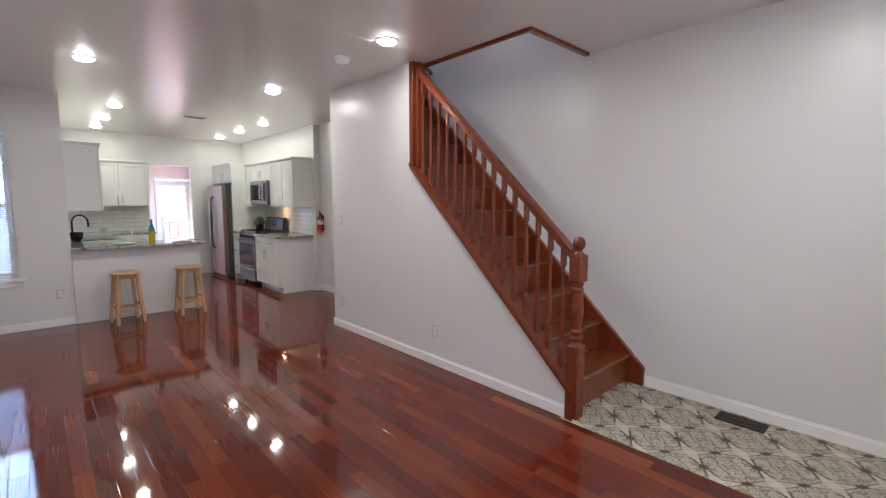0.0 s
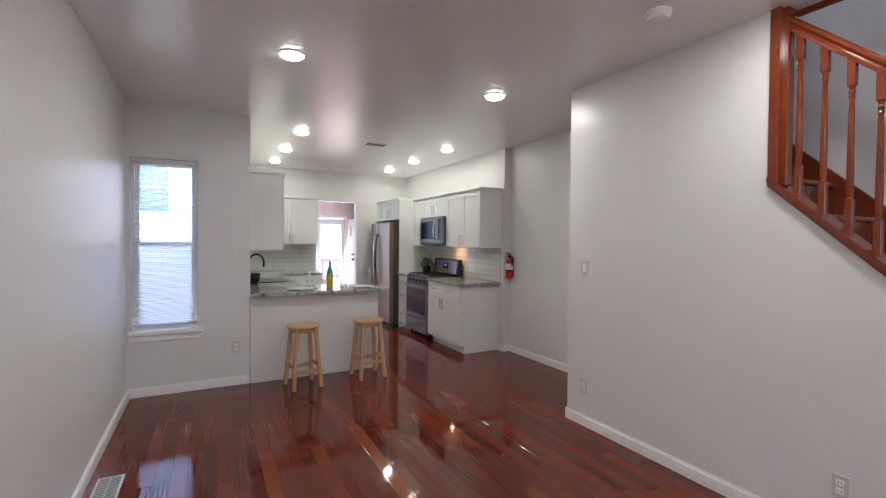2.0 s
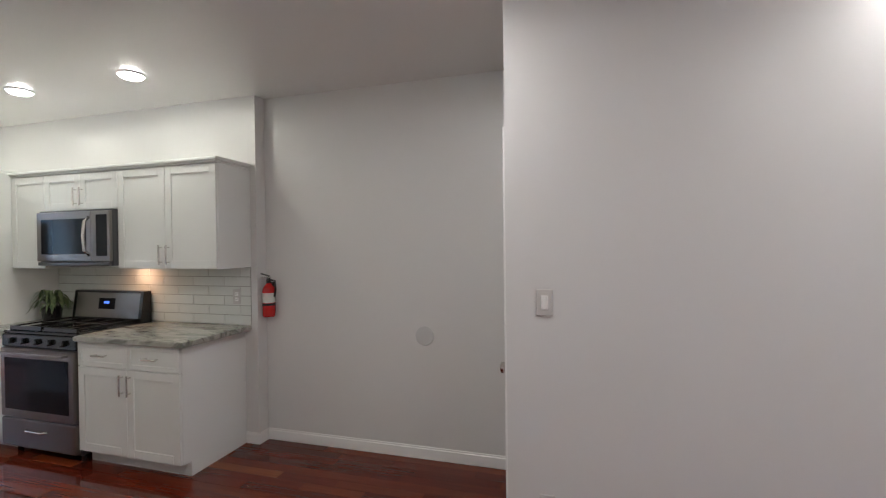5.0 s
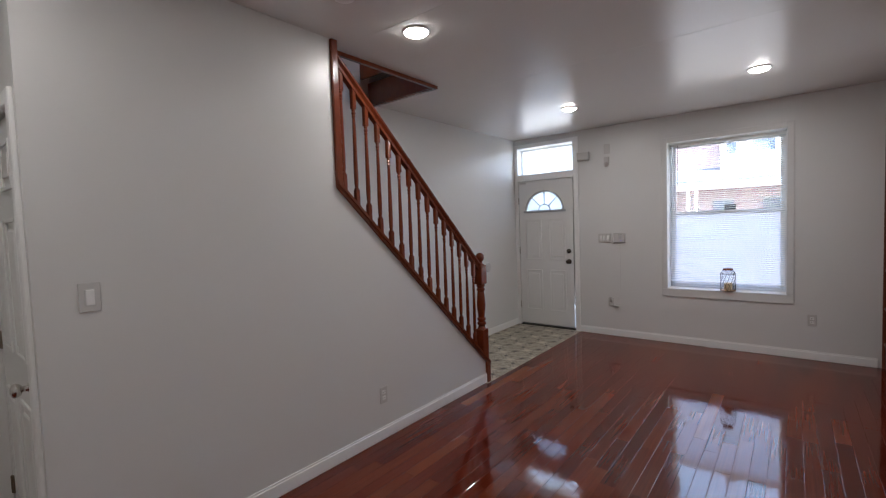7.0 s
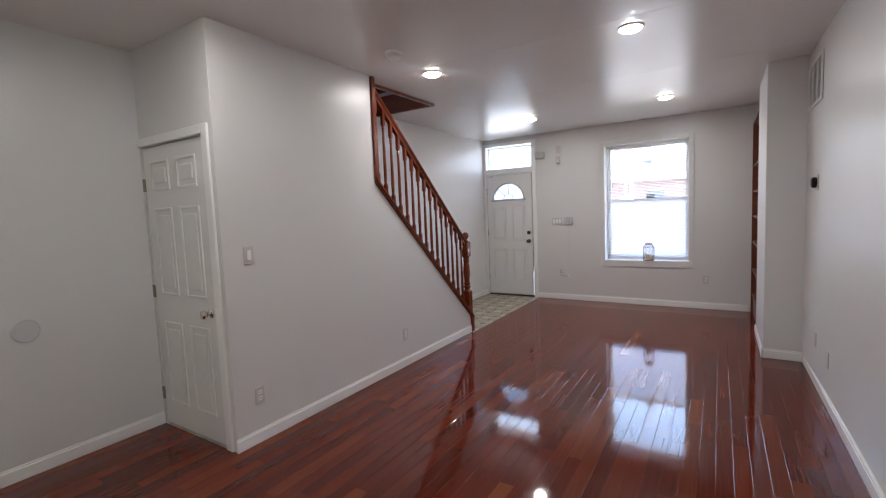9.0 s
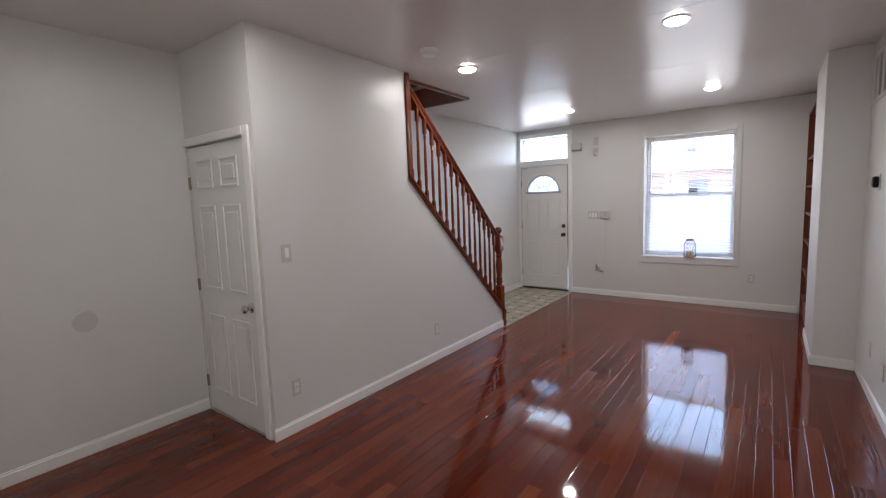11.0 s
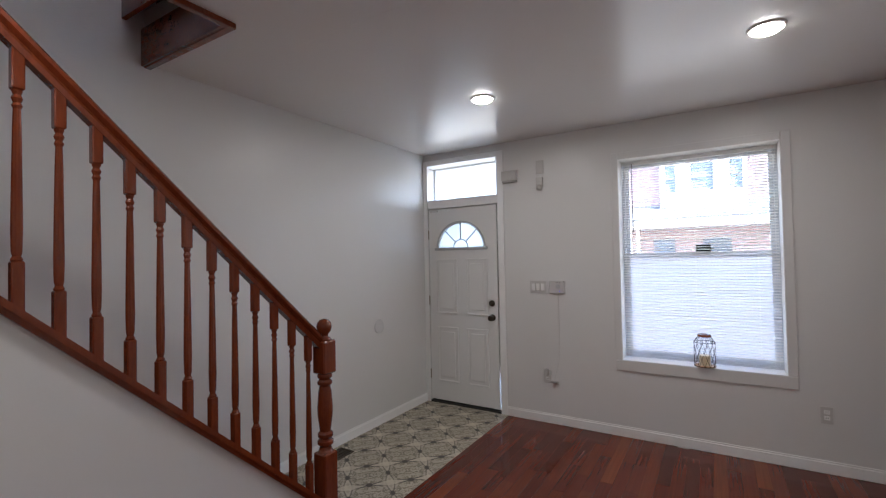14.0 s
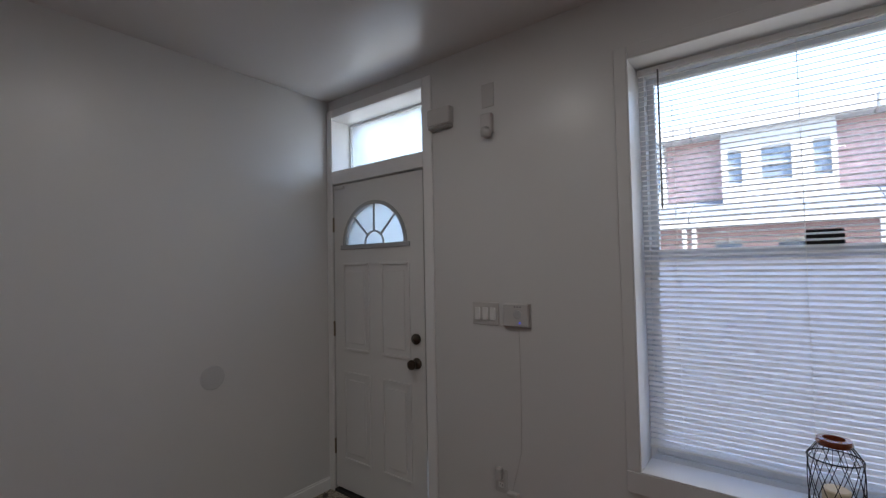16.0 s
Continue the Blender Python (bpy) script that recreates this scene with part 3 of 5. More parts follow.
for a, b, c, e in ((0.037, 0.867, 2.045, 2.080), (0.846, 0.867, 0.02, 2.045), (0.037, 0.846, 0.014, 0.045), (0.036, 0.080, 0.43, 2.045)):
    part("door_stop", box(fx1 + 0.001, fx1 + 0.03, a, b, c, e), TRIM, fd)
tw = thing("window_1", (XF + 0.2, 0.47, 2.17), "frosted transom window over the street door", "window", kind="structure")
bm = box(XF + 0.18, XF + 0.22, 0.052, 0.898, 2.167, 2.180)
box(XF + 0.18, XF + 0.22, 0.052, 0.898, 2.531, 2.543, bm=bm)
box(XF + 0.18, XF + 0.22, 0.052, 0.064, 2.180, 2.531, bm=bm)
box(XF + 0.18, XF + 0.22, 0.886, 0.898, 2.180, 2.531, bm=bm)
part("window_frame", bm, VINYL, tw)
g = part("pane", box(XF + 0.197, XF + 0.203, 0.062, 0.888, 2.178, 2.533), FROST, tw)
g.visible_shadow = False

# closet door
cd = thing("door_2", (0, 0.5, 0), "white six-panel closet door, closed", "door", kind="structure")
bm = box(0.006, 0.041, 0.112, 0.878, 0.014, 2.000, 0.002)
for a, b in ((0.215, 0.445), (0.545, 0.775)):
    for c, e in ((0.19, 0.78), (0.975, 1.58), (1.70, 1.90)):
        panel_relief(bm, 0.006, a, b, c, e, -1)
leaf = part("door_leaf", bm, DOORP, cd)
knob(leaf, 0.006, 0.185, 0.885, -1, CHROME)
for z in (0.235, 0.99, 1.745):
    bm = lathe([(0.0075, -0.045), (0.0075, 0.045)], Matrix.Translation((0.000, 0.888, z)), 8)
    box(-0.001, 0.005, 0.870, 0.888, z - 0.045, z + 0.045, 0, bm)
    part("hinge", bm, HINGE, leaf)
part("casing", box(-0.016, 0.0015, 0.040, 0.104, 0.0, 2.066, 0.004), TRIM, cd)
part("head_casing", box(-0.016, 0.0015, 0.104, 0.902, 2.010, 2.066, 0.004), TRIM, cd)
# black sheet put in for the closet's darkness at the door gaps
part("closet_dark", box(0.05, 0.058, 0.106, 0.884, 0.0, 2.006), DARKHOLE, cd)

# back door, glazed, with an inner leaf standing open
bd = thing("door_3", (XB, 0.27, 0), "white glazed back door in bright daylight", "door", kind="structure")
bm = box(XB - 0.06, XB - 0.02, -0.095, 0.025, 0.02, 2.01)
box(XB - 0.06, XB - 0.02, 0.545, 0.635, 0.02, 2.01, bm=bm)
box(XB - 0.06, XB - 0.02, 0.025, 0.545, 0.02, 0.42, bm=bm)
box(XB - 0.06, XB - 0.02, 0.025, 0.545, 1.86, 2.01, bm=bm)
part("door_frame", bm, DOORP, bd)
g = part("pane", box(XB - 0.044, XB - 0.039, 0.02, 0.55, 0.415, 1.865), GLASS, bd)
g.visible_shadow = False
part("handle", box(XB - 0.02, XB + 0.04, -0.03, 0.0, 0.98, 1.01, 0.004), BLACK, bd)
casing(bd, XB, -0.10, 0.64, 2.03, 0.07, 0.02, 1)
il = thing("door_4", (XB + 0.3, 0.68, 0), "white inner door standing open against the wall", "door", kind="structure")
lf = part("door_leaf", box(XB + 0.03, XB + 0.72, 0.715, 0.755, 0.01, 2.0, 0.003), DOORP, il)
for z, dead in ((0.95, False), (1.08, True)):
    part("deadbolt" if dead else "knob", lathe([(0.03, 0), (0.03, 0.01), (0.012, 0.02), (0.028, 0.045), (0.026, 0.06), (0.003, 0.066)], Matrix.Translation((XB + 0.62, 0.715, z)) @ Matrix.Rotation(radians(90), 4, "X"), 12), BRONZE, lf)
wreath = thing("door_ornament", (XB + 0.35, 0.70, 1.55), "small pinkish looped ornament hanging on the open door", "ornament")
part("loop", tube([(XB + 0.35 + 0.05 * math.cos(a), 0.707, 1.68 + 0.13 * math.sin(a)) for a in np.linspace(0, 2 * math.pi, 17)], 0.008, 6), mat("faded_rose", (0.55, 0.30, 0.27), 0.7), wreath)

# ---- windows and blinds ----
def slat_mesh(width, name):
    bm = bmesh.new()
    rows = [[bm.verts.new((v, u, w)) for u in (-width / 2, width / 2)]
            for v, w in ((-0.0125, -0.0012), (-0.0065, 0.0009), (0.0, 0.0016), (0.0065, 0.0009), (0.0125, -0.0012))]
    for a, b in zip(rows, rows[1:]):
        bm.faces.new((a[0], a[1], b[1], b[0]))
    finish(bm)
    me = bpy.data.meshes.new(name)
    bm.to_mesh(me)
    bm.free()
    me.materials.append(BLINDM)
    return me


def blind(x, side, y0, y1, z0, z1, tilt, label):
    """A mini blind: head rail, tilted slats, bottom rail, ladder cords and a wand. side: way to the room along x."""
    yc = (y0 + y1) / 2
    th = thing("window_blind", (x, yc, z0), label, "window blind", "mini blinds at the windows")
    part("head_rail", box(x - 0.014, x + 0.014, y0, y1, z1 - 0.028, z1, 0.002), BLINDM, th)
    part("bottom_rail", box(x - 0.012, x + 0.012, y0, y1, z0, z0 + 0.012, 0.003), BLINDM, th)
    me = slat_mesh(y1 - y0 - 0.004, "slat")
    n = int((z1 - z0 - 0.05) / 0.0215)
    for i in range(n):
        z = z0 + 0.026 + i * (z1 - z0 - 0.055) / (n - 1)
        shared("slat", me, Matrix.Translation((x, yc, z)) @ Matrix.Rotation(radians(tilt * side + random.uniform(-0.6, 0.6)), 4, "Y"), th)
    for f in (0.12, 0.5, 0.88):
        for o in (-0.013, 0.013):
            part("ladder_cord", tube([(x + o, y0 + f * (y1 - y0), z0 + 0.01), (x + o, y0 + f * (y1 - y0), z1 - 0.02)], 0.0007, 4), BLINDM, th)
    if side > 0:
        return th
    yw = y1 - 0.085
    part("tilt_wand", tube([(x + side * 0.020, yw, z1 - 0.02), (x + side * 0.022, yw, z1 - 0.62)], 0.004, 6), mat("smoke_wand", (0.12, 0.11, 0.11), 0.3), th, "dark plastic wand")
    return th


def sash_window(name, x, side, y0, y1, z0, z1, zm, label):
    """Double-hung vinyl window: outer frame, two sashes with panes. side: way to the room."""
    w = thing(name, (x, (y0 + y1) / 2, z0), label, "window", kind="structure")
    f = 0.026
    bm = box(x - 0.05, x + 0.05, y0, y0 + f, z0, z1)
    box(x - 0.05, x + 0.05, y1 - f, y1, z0, z1, bm=bm)
    box(x - 0.05, x + 0.05, y0 + f, y1 - f, z1 - f, z1, bm=bm)
    box(x - 0.05, x + 0.05, y0 + f, y1 - f, z0, z0 + f, bm=bm)
    part("window_frame", bm, VINYL, w)
    for nm, a, b, off in (("lower_sash", z0 + f, zm + 0.02, 0.018 * side), ("upper_sash", zm - 0.02, z1 - f, -0.018 * side)):
        s = 0.030
        xa, xb = x + off - 0.016, x + off + 0.016
        bm = box(xa, xb, y0 + f, y0 + f + s, a, b, 0.003)
        box(xa, xb, y1 - f - s, y1 - f, a, b, 0.003, bm)
        box(xa, xb, y0 + f + s, y1 - f - s, a, a + s, 0.003, bm)
        box(xa, xb, y0 + f + s, y1 - f - s, b - s, b, 0.003, bm)
        sa = part(nm, bm, VINYL, w)
        g = part("pane", box(x + off - 0.003, x + off + 0.003, y0 + f + s - 0.004, y1 - f - s + 0.004, a + s - 0.004, b - s + 0.004), FILM if nm == "lower_sash" else GLASS, sa)
        g.visible_shadow = False
    return w


w2 = sash_window("window_2", XF + 0.205, -1, WIN_F[0] + 0.001, WIN_F[1] - 0.001, WIN_F[2] + 0.001, WIN_F[3] - 0.001, 1.53, "white double-hung street window with painted casing")
for a, b, c, e in ((-2.274, -2.215, 0.647, 2.418), (-1.097, -1.042, 0.647, 2.418), (-2.215, -1.097, 2.361, 2.418)):
    bm = box(XF - 0.014, XF - 0.0005, a, b, c, e, 0.004)
    part("casing", bm, WALL, w2)
for a, b, c, e in ((WIN_F[0] + 0.0005, WIN_F[0] + 0.005, 0.652, 2.357), (WIN_F[1] - 0.005, WIN_F[1] - 0.0005, 0.652, 2.357), (WIN_F[0] + 0.005, WIN_F[1] - 0.005, 2.357, 2.3615)):
    part("jamb_liner", box(XF - 0.0145, XF + 0.154, a, b, c, e), TRIM, w2, "white painted window reveal")
part("window_sill", box(XF - 0.016, XF + 0.154, -2.2155, -1.0965, 0.646, 0.652, 0.002), TRIM, w2)
part("casing", box(XF - 0.014, XF - 0.0005, -2.274, -1.042, 0.556, 0.6465, 0.004), WALL, w2)
part("sash_lock", box(XF + 0.165, XF + 0.178, -1.765, -1.655, 1.552, 1.612, 0.004), BLACK, w2, "dark metal sash lock")
blind(XF + 0.125, -1, -2.205, -1.107, 0.715, 2.350, 22, "white vinyl mini blind lowered over the street window")
w3 = sash_window("window_3", XW - 0.10, 1, WIN_K[0] + 0.001, WIN_K[1] - 0.001, WIN_K[2] + 0.001, WIN_K[3] - 0.001, 1.395, "narrow white double-hung side window")
part("window_sill", box(XW - 0.05, XW + 0.040, -3.255, -2.655, 0.562, 0.602, 0.006), TRIM, w3)
part("apron", box(XW + 0.0005, XW + 0.015, -3.25, -2.67, 0.505, 0.562, 0.004), TRIM, w3)
blind(XW - 0.018, 1, -3.230, -2.704, 0.655, 2.175, 16, "white vinyl mini blind lowered over the side window")


# ---- wall plates, fixtures ----
def plate(name, pos, facing, w, h, label, category, kind_="outlet", group=""):
    """A cover plate with its switch, sockets or blank. facing: '-y', '-x', '+x' or '+y'."""
    turn = {"-y": 0, "+x": 90, "+y": 180, "-x": -90}[facing]
    m = Matrix.Translation(pos) @ Matrix.Rotation(radians(turn), 4, "Z")
    t = thing(name, pos, label, category, group)

    def bx(a, b, c, d, e, f, bev=0.0):
        bm = box(a, b, c, d, e, f, bev)
        bmesh.ops.transform(bm, matrix=m, verts=bm.verts)
        return bm
    part("cover_plate", bx(-w / 2, w / 2, -0.006, 0, -h / 2, h / 2, 0.003), PLASTIC, t)
    if kind_ == "outlet":
        for z in (0.020, -0.020):
            r = part("receptacle", bx(-0.016, 0.016, -0.008, -0.005, z - 0.014, z + 0.014, 0.002), TRIM, t)
            for u in (-0.006, 0.006):
                part("slot", bx(u - 0.0012, u + 0.0012, -0.0085, -0.0078, z - 0.004, z + 0.006), DARKHOLE, r)
    elif kind_ == "rocker":
        part("surround", bx(-0.018, 0.018, -0.0075, -0.005, -0.035, 0.035, 0.001), mat("plate_shadow", (0.62, 0.61, 0.60), 0.4), t)
        part("rocker", bx(-0.015, 0.015, -0.011, -0.006, -0.032, 0.032, 0.003), TRIM, t)
    elif kind_ == "triple":
        for u in (-0.046, 0, 0.046):
            part("rocker", bx(u - 0.016, u + 0.016, -0.012, -0.005, -0.033, 0.033, 0.003), TRIM, t)
    return t, m


OUT = "white plastic duplex outlet on the wall"
plate("outlet", (1.781, -0.0005, 0.311), "-y", 0.07, 0.115, OUT, "outlet", group="wall outlets")
plate("outlet", (0.178, -0.0005, 0.315), "-y", 0.07, 0.115, OUT, "outlet", group="wall outlets")
plate("outlet", (XF - 0.0005, -2.42, 0.402), "-x", 0.07, 0.115, OUT, "outlet", group="wall outlets")
plate("outlet", (XW + 0.0005, -2.374, 0.38), "+x", 0.07, 0.115, OUT, "outlet", group="wall outlets")
plate("outlet", (2.38, yl(2.38) + 0.0005, 0.335), "+y", 0.07, 0.115, OUT, "outlet", group="wall outlets")
plate("cable_plate", (2.82, yl(2.82) + 0.0005, 0.365), "+y", 0.07, 0.115, "white coaxial cable plate on the wall", "wall plate", "blank")
plate("light_switch", (0.174, -0.0005, 1.245), "-y", 0.075, 0.12, "white rocker light switch near the closet corner", "light switch", "rocker")
plate("light_switch", (XF - 0.0005, -0.363, 1.255), "-x", 0.160, 0.115, "white triple rocker switch beside the street door", "light switch", "triple")
t, m = plate("outlet", (XF - 0.0005, -0.435, 0.43), "-x", 0.07, 0.115, "white outlet with a plug and cord", "outlet", group="wall outlets")
part("plug", box(XF - 0.04, XF - 0.006, -0.45, -0.42, 0.44, 0.50, 0.005), PLASTIC, t)
part("second_plug", box(XF - 0.03, XF - 0.001, -0.535, -0.475, 0.375, 0.395, 0.004), PLASTIC, t)
t, m = plate("alarm_keypad", (XF - 0.0005, -0.546, 1.255), "-x", 0.150, 0.118, "white wall device with dial marks and a blue light", "wall device", "blank")
part("keypad_body", box(XF - 0.028, XF - 0.006, -0.615, -0.478, 1.20, 1.312, 0.005), PLASTIC, t)
part("dial", lathe([(0.022, 0), (0.022, 0.004), (0.016, 0.005)], Matrix.Translation((XF - 0.028, -0.560, 1.262)) @ Matrix.Rotation(radians(-90), 4, "Y"), 16), mat("plate_grey", (0.5, 0.5, 0.5), 0.4), t)
part("indicator_light", lathe([(0.004, 0), (0.004, 0.003)], Matrix.Translation((XF - 0.028, -0.572, 1.222)) @ Matrix.Rotation(radians(-90), 4, "Y"), 10), emit("blue_indicator", (0.05, 0.1, 1.0), 0.25), t)
for yy in (-0.575, -0.560, -0.545):
    part("mark", box(XF - 0.0285, XF - 0.0275, yy - 0.004, yy + 0.004, 1.295, 1.301), mat("plate_ink", (0.2, 0.2, 0.2), 0.5), t)
part("cord", tube([(XF - 0.004, -0.553, 1.20), (XF - 0.004, -0.556, 0.9), (XF - 0.004, -0.552, 0.6), (XF - 0.008, -0.50, 0.40)], 0.0016, 6), PLASTIC, t)
ch = thing("door_chime", (XF, -0.105, 2.33), "white plastic door chime box on the wall", "door chime")
part("chime_body", box(XF - 0.045, XF - 0.0005, -0.185, -0.025, 2.285, 2.38, 0.006), PLASTIC, ch)
# lip with the shade under the box put into its grey
part("lower_lip", box(XF - 0.042, XF - 0.001, -0.18, -0.03, 2.268, 2.284, 0.003), mat("chime_shadow", (0.45, 0.44, 0.43), 0.5), ch)
plate("blank_plate", (XF - 0.0005, -0.405, 2.385), "-x", 0.075, 0.125, "white blank cover plate high on the wall", "wall plate", "blank")
se = thing("motion_sensor", (XF, -0.405, 2.23), "small white motion sensor on the wall", "sensor")
part("sensor_body", box(XF - 0.035, XF - 0.0005, -0.437, -0.373, 2.185, 2.285, 0.010, seg=2), PLASTIC, se)
part("sensor_lens", lathe([(0.026, -0.02), (0.030, 0.0), (0.026, 0.02), (0.01, 0.03)], Matrix.Translation((XF - 0.030, -0.405, 2.185)), 14), PLASTIC, se, smooth=True)
for nm, pos, turn, r in (("wall_disc", (-0.708, YC - 0.0005, 0.870), 90, 0.068), ("wall_disc", (4.628, YR - 0.0005, 0.913), 90, 0.066)):
    d = part(nm, lathe([(r, 0), (r, 0.004), (r - 0.006, 0.008), (0.01, 0.009)], Matrix.Translation(pos) @ Matrix.Rotation(radians(turn), 4, "X"), 28), mat("disc_off_white", (0.60, 0.60, 0.60), 0.45))
    tagged(d, "round off-white blank cover disc on the wall", "wall plate")
tx = 2.92
tm = thing("thermostat", (tx, yl(tx), 1.58), "round black thermostat on a small white wall plate", "thermostat")
part("back_plate", box(tx - 0.06, tx + 0.06, yl(tx), yl(tx) + 0.006, 1.52, 1.64, 0.003), PLASTIC, tm)
part("ring", lathe([(0.041, 0), (0.042, 0.02), (0.036, 0.028)], Matrix.Translation((tx, yl(tx) + 0.006, 1.58)) @ Matrix.Rotation(radians(-90), 4, "X"), 28), BLACKG, tm)
part("face", lathe([(0.036, 0), (0.035, 0.004), (0.01, 0.006)], Matrix.Translation((tx, yl(tx) + 0.033, 1.58)) @ Matrix.Rotation(radians(-90), 4, "X"), 28), BLACKG, tm)
vx0, vx1 = 2.78, 3.36
rv = thing("return_grille", (3.07, yl(3.07), 2.2), "white slatted return air grille high on the wall", "air vent")
y0 = yl(3.07)
bm = box(vx0, vx1, y0, y0 + 0.012, 2.19, 2.215, 0.003)
box(vx0, vx1, y0, y0 + 0.012, 2.525, 2.55, 0.003, bm)
box(vx0, vx0 + 0.025, y0, y0 + 0.012, 2.215, 2.525, 0.003, bm)
box(vx1 - 0.025, vx1, y0, y0 + 0.012, 2.215, 2.525, 0.003, bm)
part("frame", bm, TRIM, rv)
# grey sheet that carries the shade behind the louvres
part("backing", box(vx0 + 0.01, vx1 - 0.01, y0 - 0.02, y0 + 0.002, 2.2, 2.54), mat("vent_shadow", (0.25, 0.25, 0.24), 0.6), rv)
for i in range(20):
    z = 2.222 + i * 0.0158
    bm = box(vx0 + 0.025, vx1 - 0.025, -0.006, 0.006, -0.0008, 0.0008)
    bmesh.ops.transform(bm, matrix=Matrix.Translation((0, y0 + 0.007, z)) @ Matrix.Rotation(radians(-35), 4, "X"), verts=bm.verts)
    part("louvre", bm, TRIM, rv)
for i in (1, 2):
    part("stiffener", box(vx0 + i * 0.19, vx0 + i * 0.19 + 0.008, y0 + 0.001, y0 + 0.013, 2.215, 2.525), TRIM, rv)


def register(name, x0, x1, y0, y1, z, m_, label):
    """A pressed floor register lying along x."""
    t = thing(name, ((x0 + x1) / 2, (y0 + y1) / 2, z), label, "floor vent")
    part("pan", box(x0 + 0.006, x1 - 0.006, y0 + 0.006, y1 - 0.006, z - 0.004, z + 0.002), DARKHOLE, t)
    bm = box(x0, x1, y0, y0 + 0.014, z, z + 0.006, 0.002)
    box(x0, x1, y1 - 0.014, y1, z, z + 0.006, 0.002, bm)
    box(x0, x0 + 0.014, y0 + 0.014, y1 - 0.014, z, z + 0.006, 0.002, bm)
    box(x1 - 0.014, x1, y0 + 0.014, y1 - 0.014, z, z + 0.006, 0.002, bm)
    part("frame", bm, m_, t)
    n = int((x1 - x0 - 0.03) / 0.019)
    for i in range(n):
        x = x0 + 0.022 + i * (x1 - x0 - 0.044) / (n - 1)
        part("bar", box(x - 0.0035, x + 0.0035, y0 + 0.014, y1 - 0.014, z + 0.001, z + 0.005), m_, t)
    part("rib", box(x0 + 0.014, x1 - 0.014, (y0 + y1) / 2 - 0.004, (y0 + y1) / 2 + 0.004, z + 0.001, z + 0.0055), m_, t)


register("floor_register", -0.56, -0.25, -3.20, -3.065, 0.001, PLASTIC, "white metal floor register by the side wall")
register("floor_register", 3.78, 4.06, 0.715, 0.865, 0.004, mat("brown_metal", (0.06, 0.045, 0.03), 0.45, 0.6), "dark brown pierced floor register in the tiles")

# ceiling fixtures
dl = thing("downlight", (0, 0, 0), "slim round white LED ceiling downlight, lit", "ceiling light", "ceiling downlights")
part("trim_ring", lathe([(0.085, 0.0), (0.084, -0.005), (0.079, -0.009), (0.073, -0.010), (0.073, -0.004)], None, 32), TRIM, dl, smooth=False)
part("diffuser", lathe([(0.073, -0.007), (0.070, -0.013), (0.060, -0.021), (0.040, -0.027), (0.004, -0.029)], None, 32), LED, dl, "glowing frosted diffuser")
for i, (lx, ly) in enumerate(DOWNLIGHTS):
    if i:
        copy_thing(dl, Matrix.Translation((lx, ly, H)))
dl.location = (*DOWNLIGHTS[0], H)
sd = thing("smoke_detector", (1.155, -0.509, H), "round white smoke detector on the ceiling", "smoke detector")
part("base", lathe([(0.066, 0), (0.068, -0.012), (0.062, -0.014)], Matrix.Translation((1.155, -0.509, H)), 30), TRIM, sd)
part("cover", lathe([(0.058, -0.013), (0.060, -0.030), (0.052, -0.042), (0.02, -0.046), (0.004, -0.046)], Matrix.Translation((1.155, -0.509, H)), 30), TRIM, sd, smooth=False)
cv = thing("ceiling_vent", (-2.67, -0.73, H), "small white slotted kitchen ceiling vent", "air vent")
part("frame", box(-2.74, -2.60, -0.88, -0.58, H - 0.008, H - 0.0005, 0.003), TRIM, cv)
for i in range(5):
    part("slot", box(-2.725 + i * 0.024, -2.713 + i * 0.024, -0.86, -0.60, H - 0.0095, H - 0.0075), DARKHOLE, cv)

# ---- built-in bookcase ----
BX0, BX1, BY0, BY1 = 4.365, XF - 0.003, -3.19, -2.925
bc = thing("bookcase", (4.9, -3.06, 0), "empty dark cherry bookcase built in beside the chimney breast", "bookcase")
for x in (BX0, BX1 - 0.022):
    part("side", box(x, x + 0.022, BY0, BY1, 0.0, 2.44, 0.002), SHELFW, bc)
part("top", box(BX0 + 0.022, BX1 - 0.022, BY0, BY1, 2.415, 2.44, 0.002), SHELFW, bc)
part("back", box(BX0 + 0.022, BX1 - 0.022, BY0, BY0 + 0.012, 0.0, 2.415), SHELFW, bc)
for z in (0.247, 0.581, 0.943, 1.271, 1.585, 1.908):
    part("shelf", box(BX0 + 0.022, BX1 - 0.022, BY0 + 0.012, BY1 - 0.01, z - 0.022, z, 0.002), SHELFW, bc)
part("divider", box(4.93, 4.952, BY0 + 0.012, BY1 - 0.02, 0.247, 0.559, 0.002), SHELFW, bc)
part("plinth", box(BX0 + 0.022, BX1 - 0.022, BY1 - 0.04, BY1 - 0.022, 0.0, 0.225), SHELFW, bc)

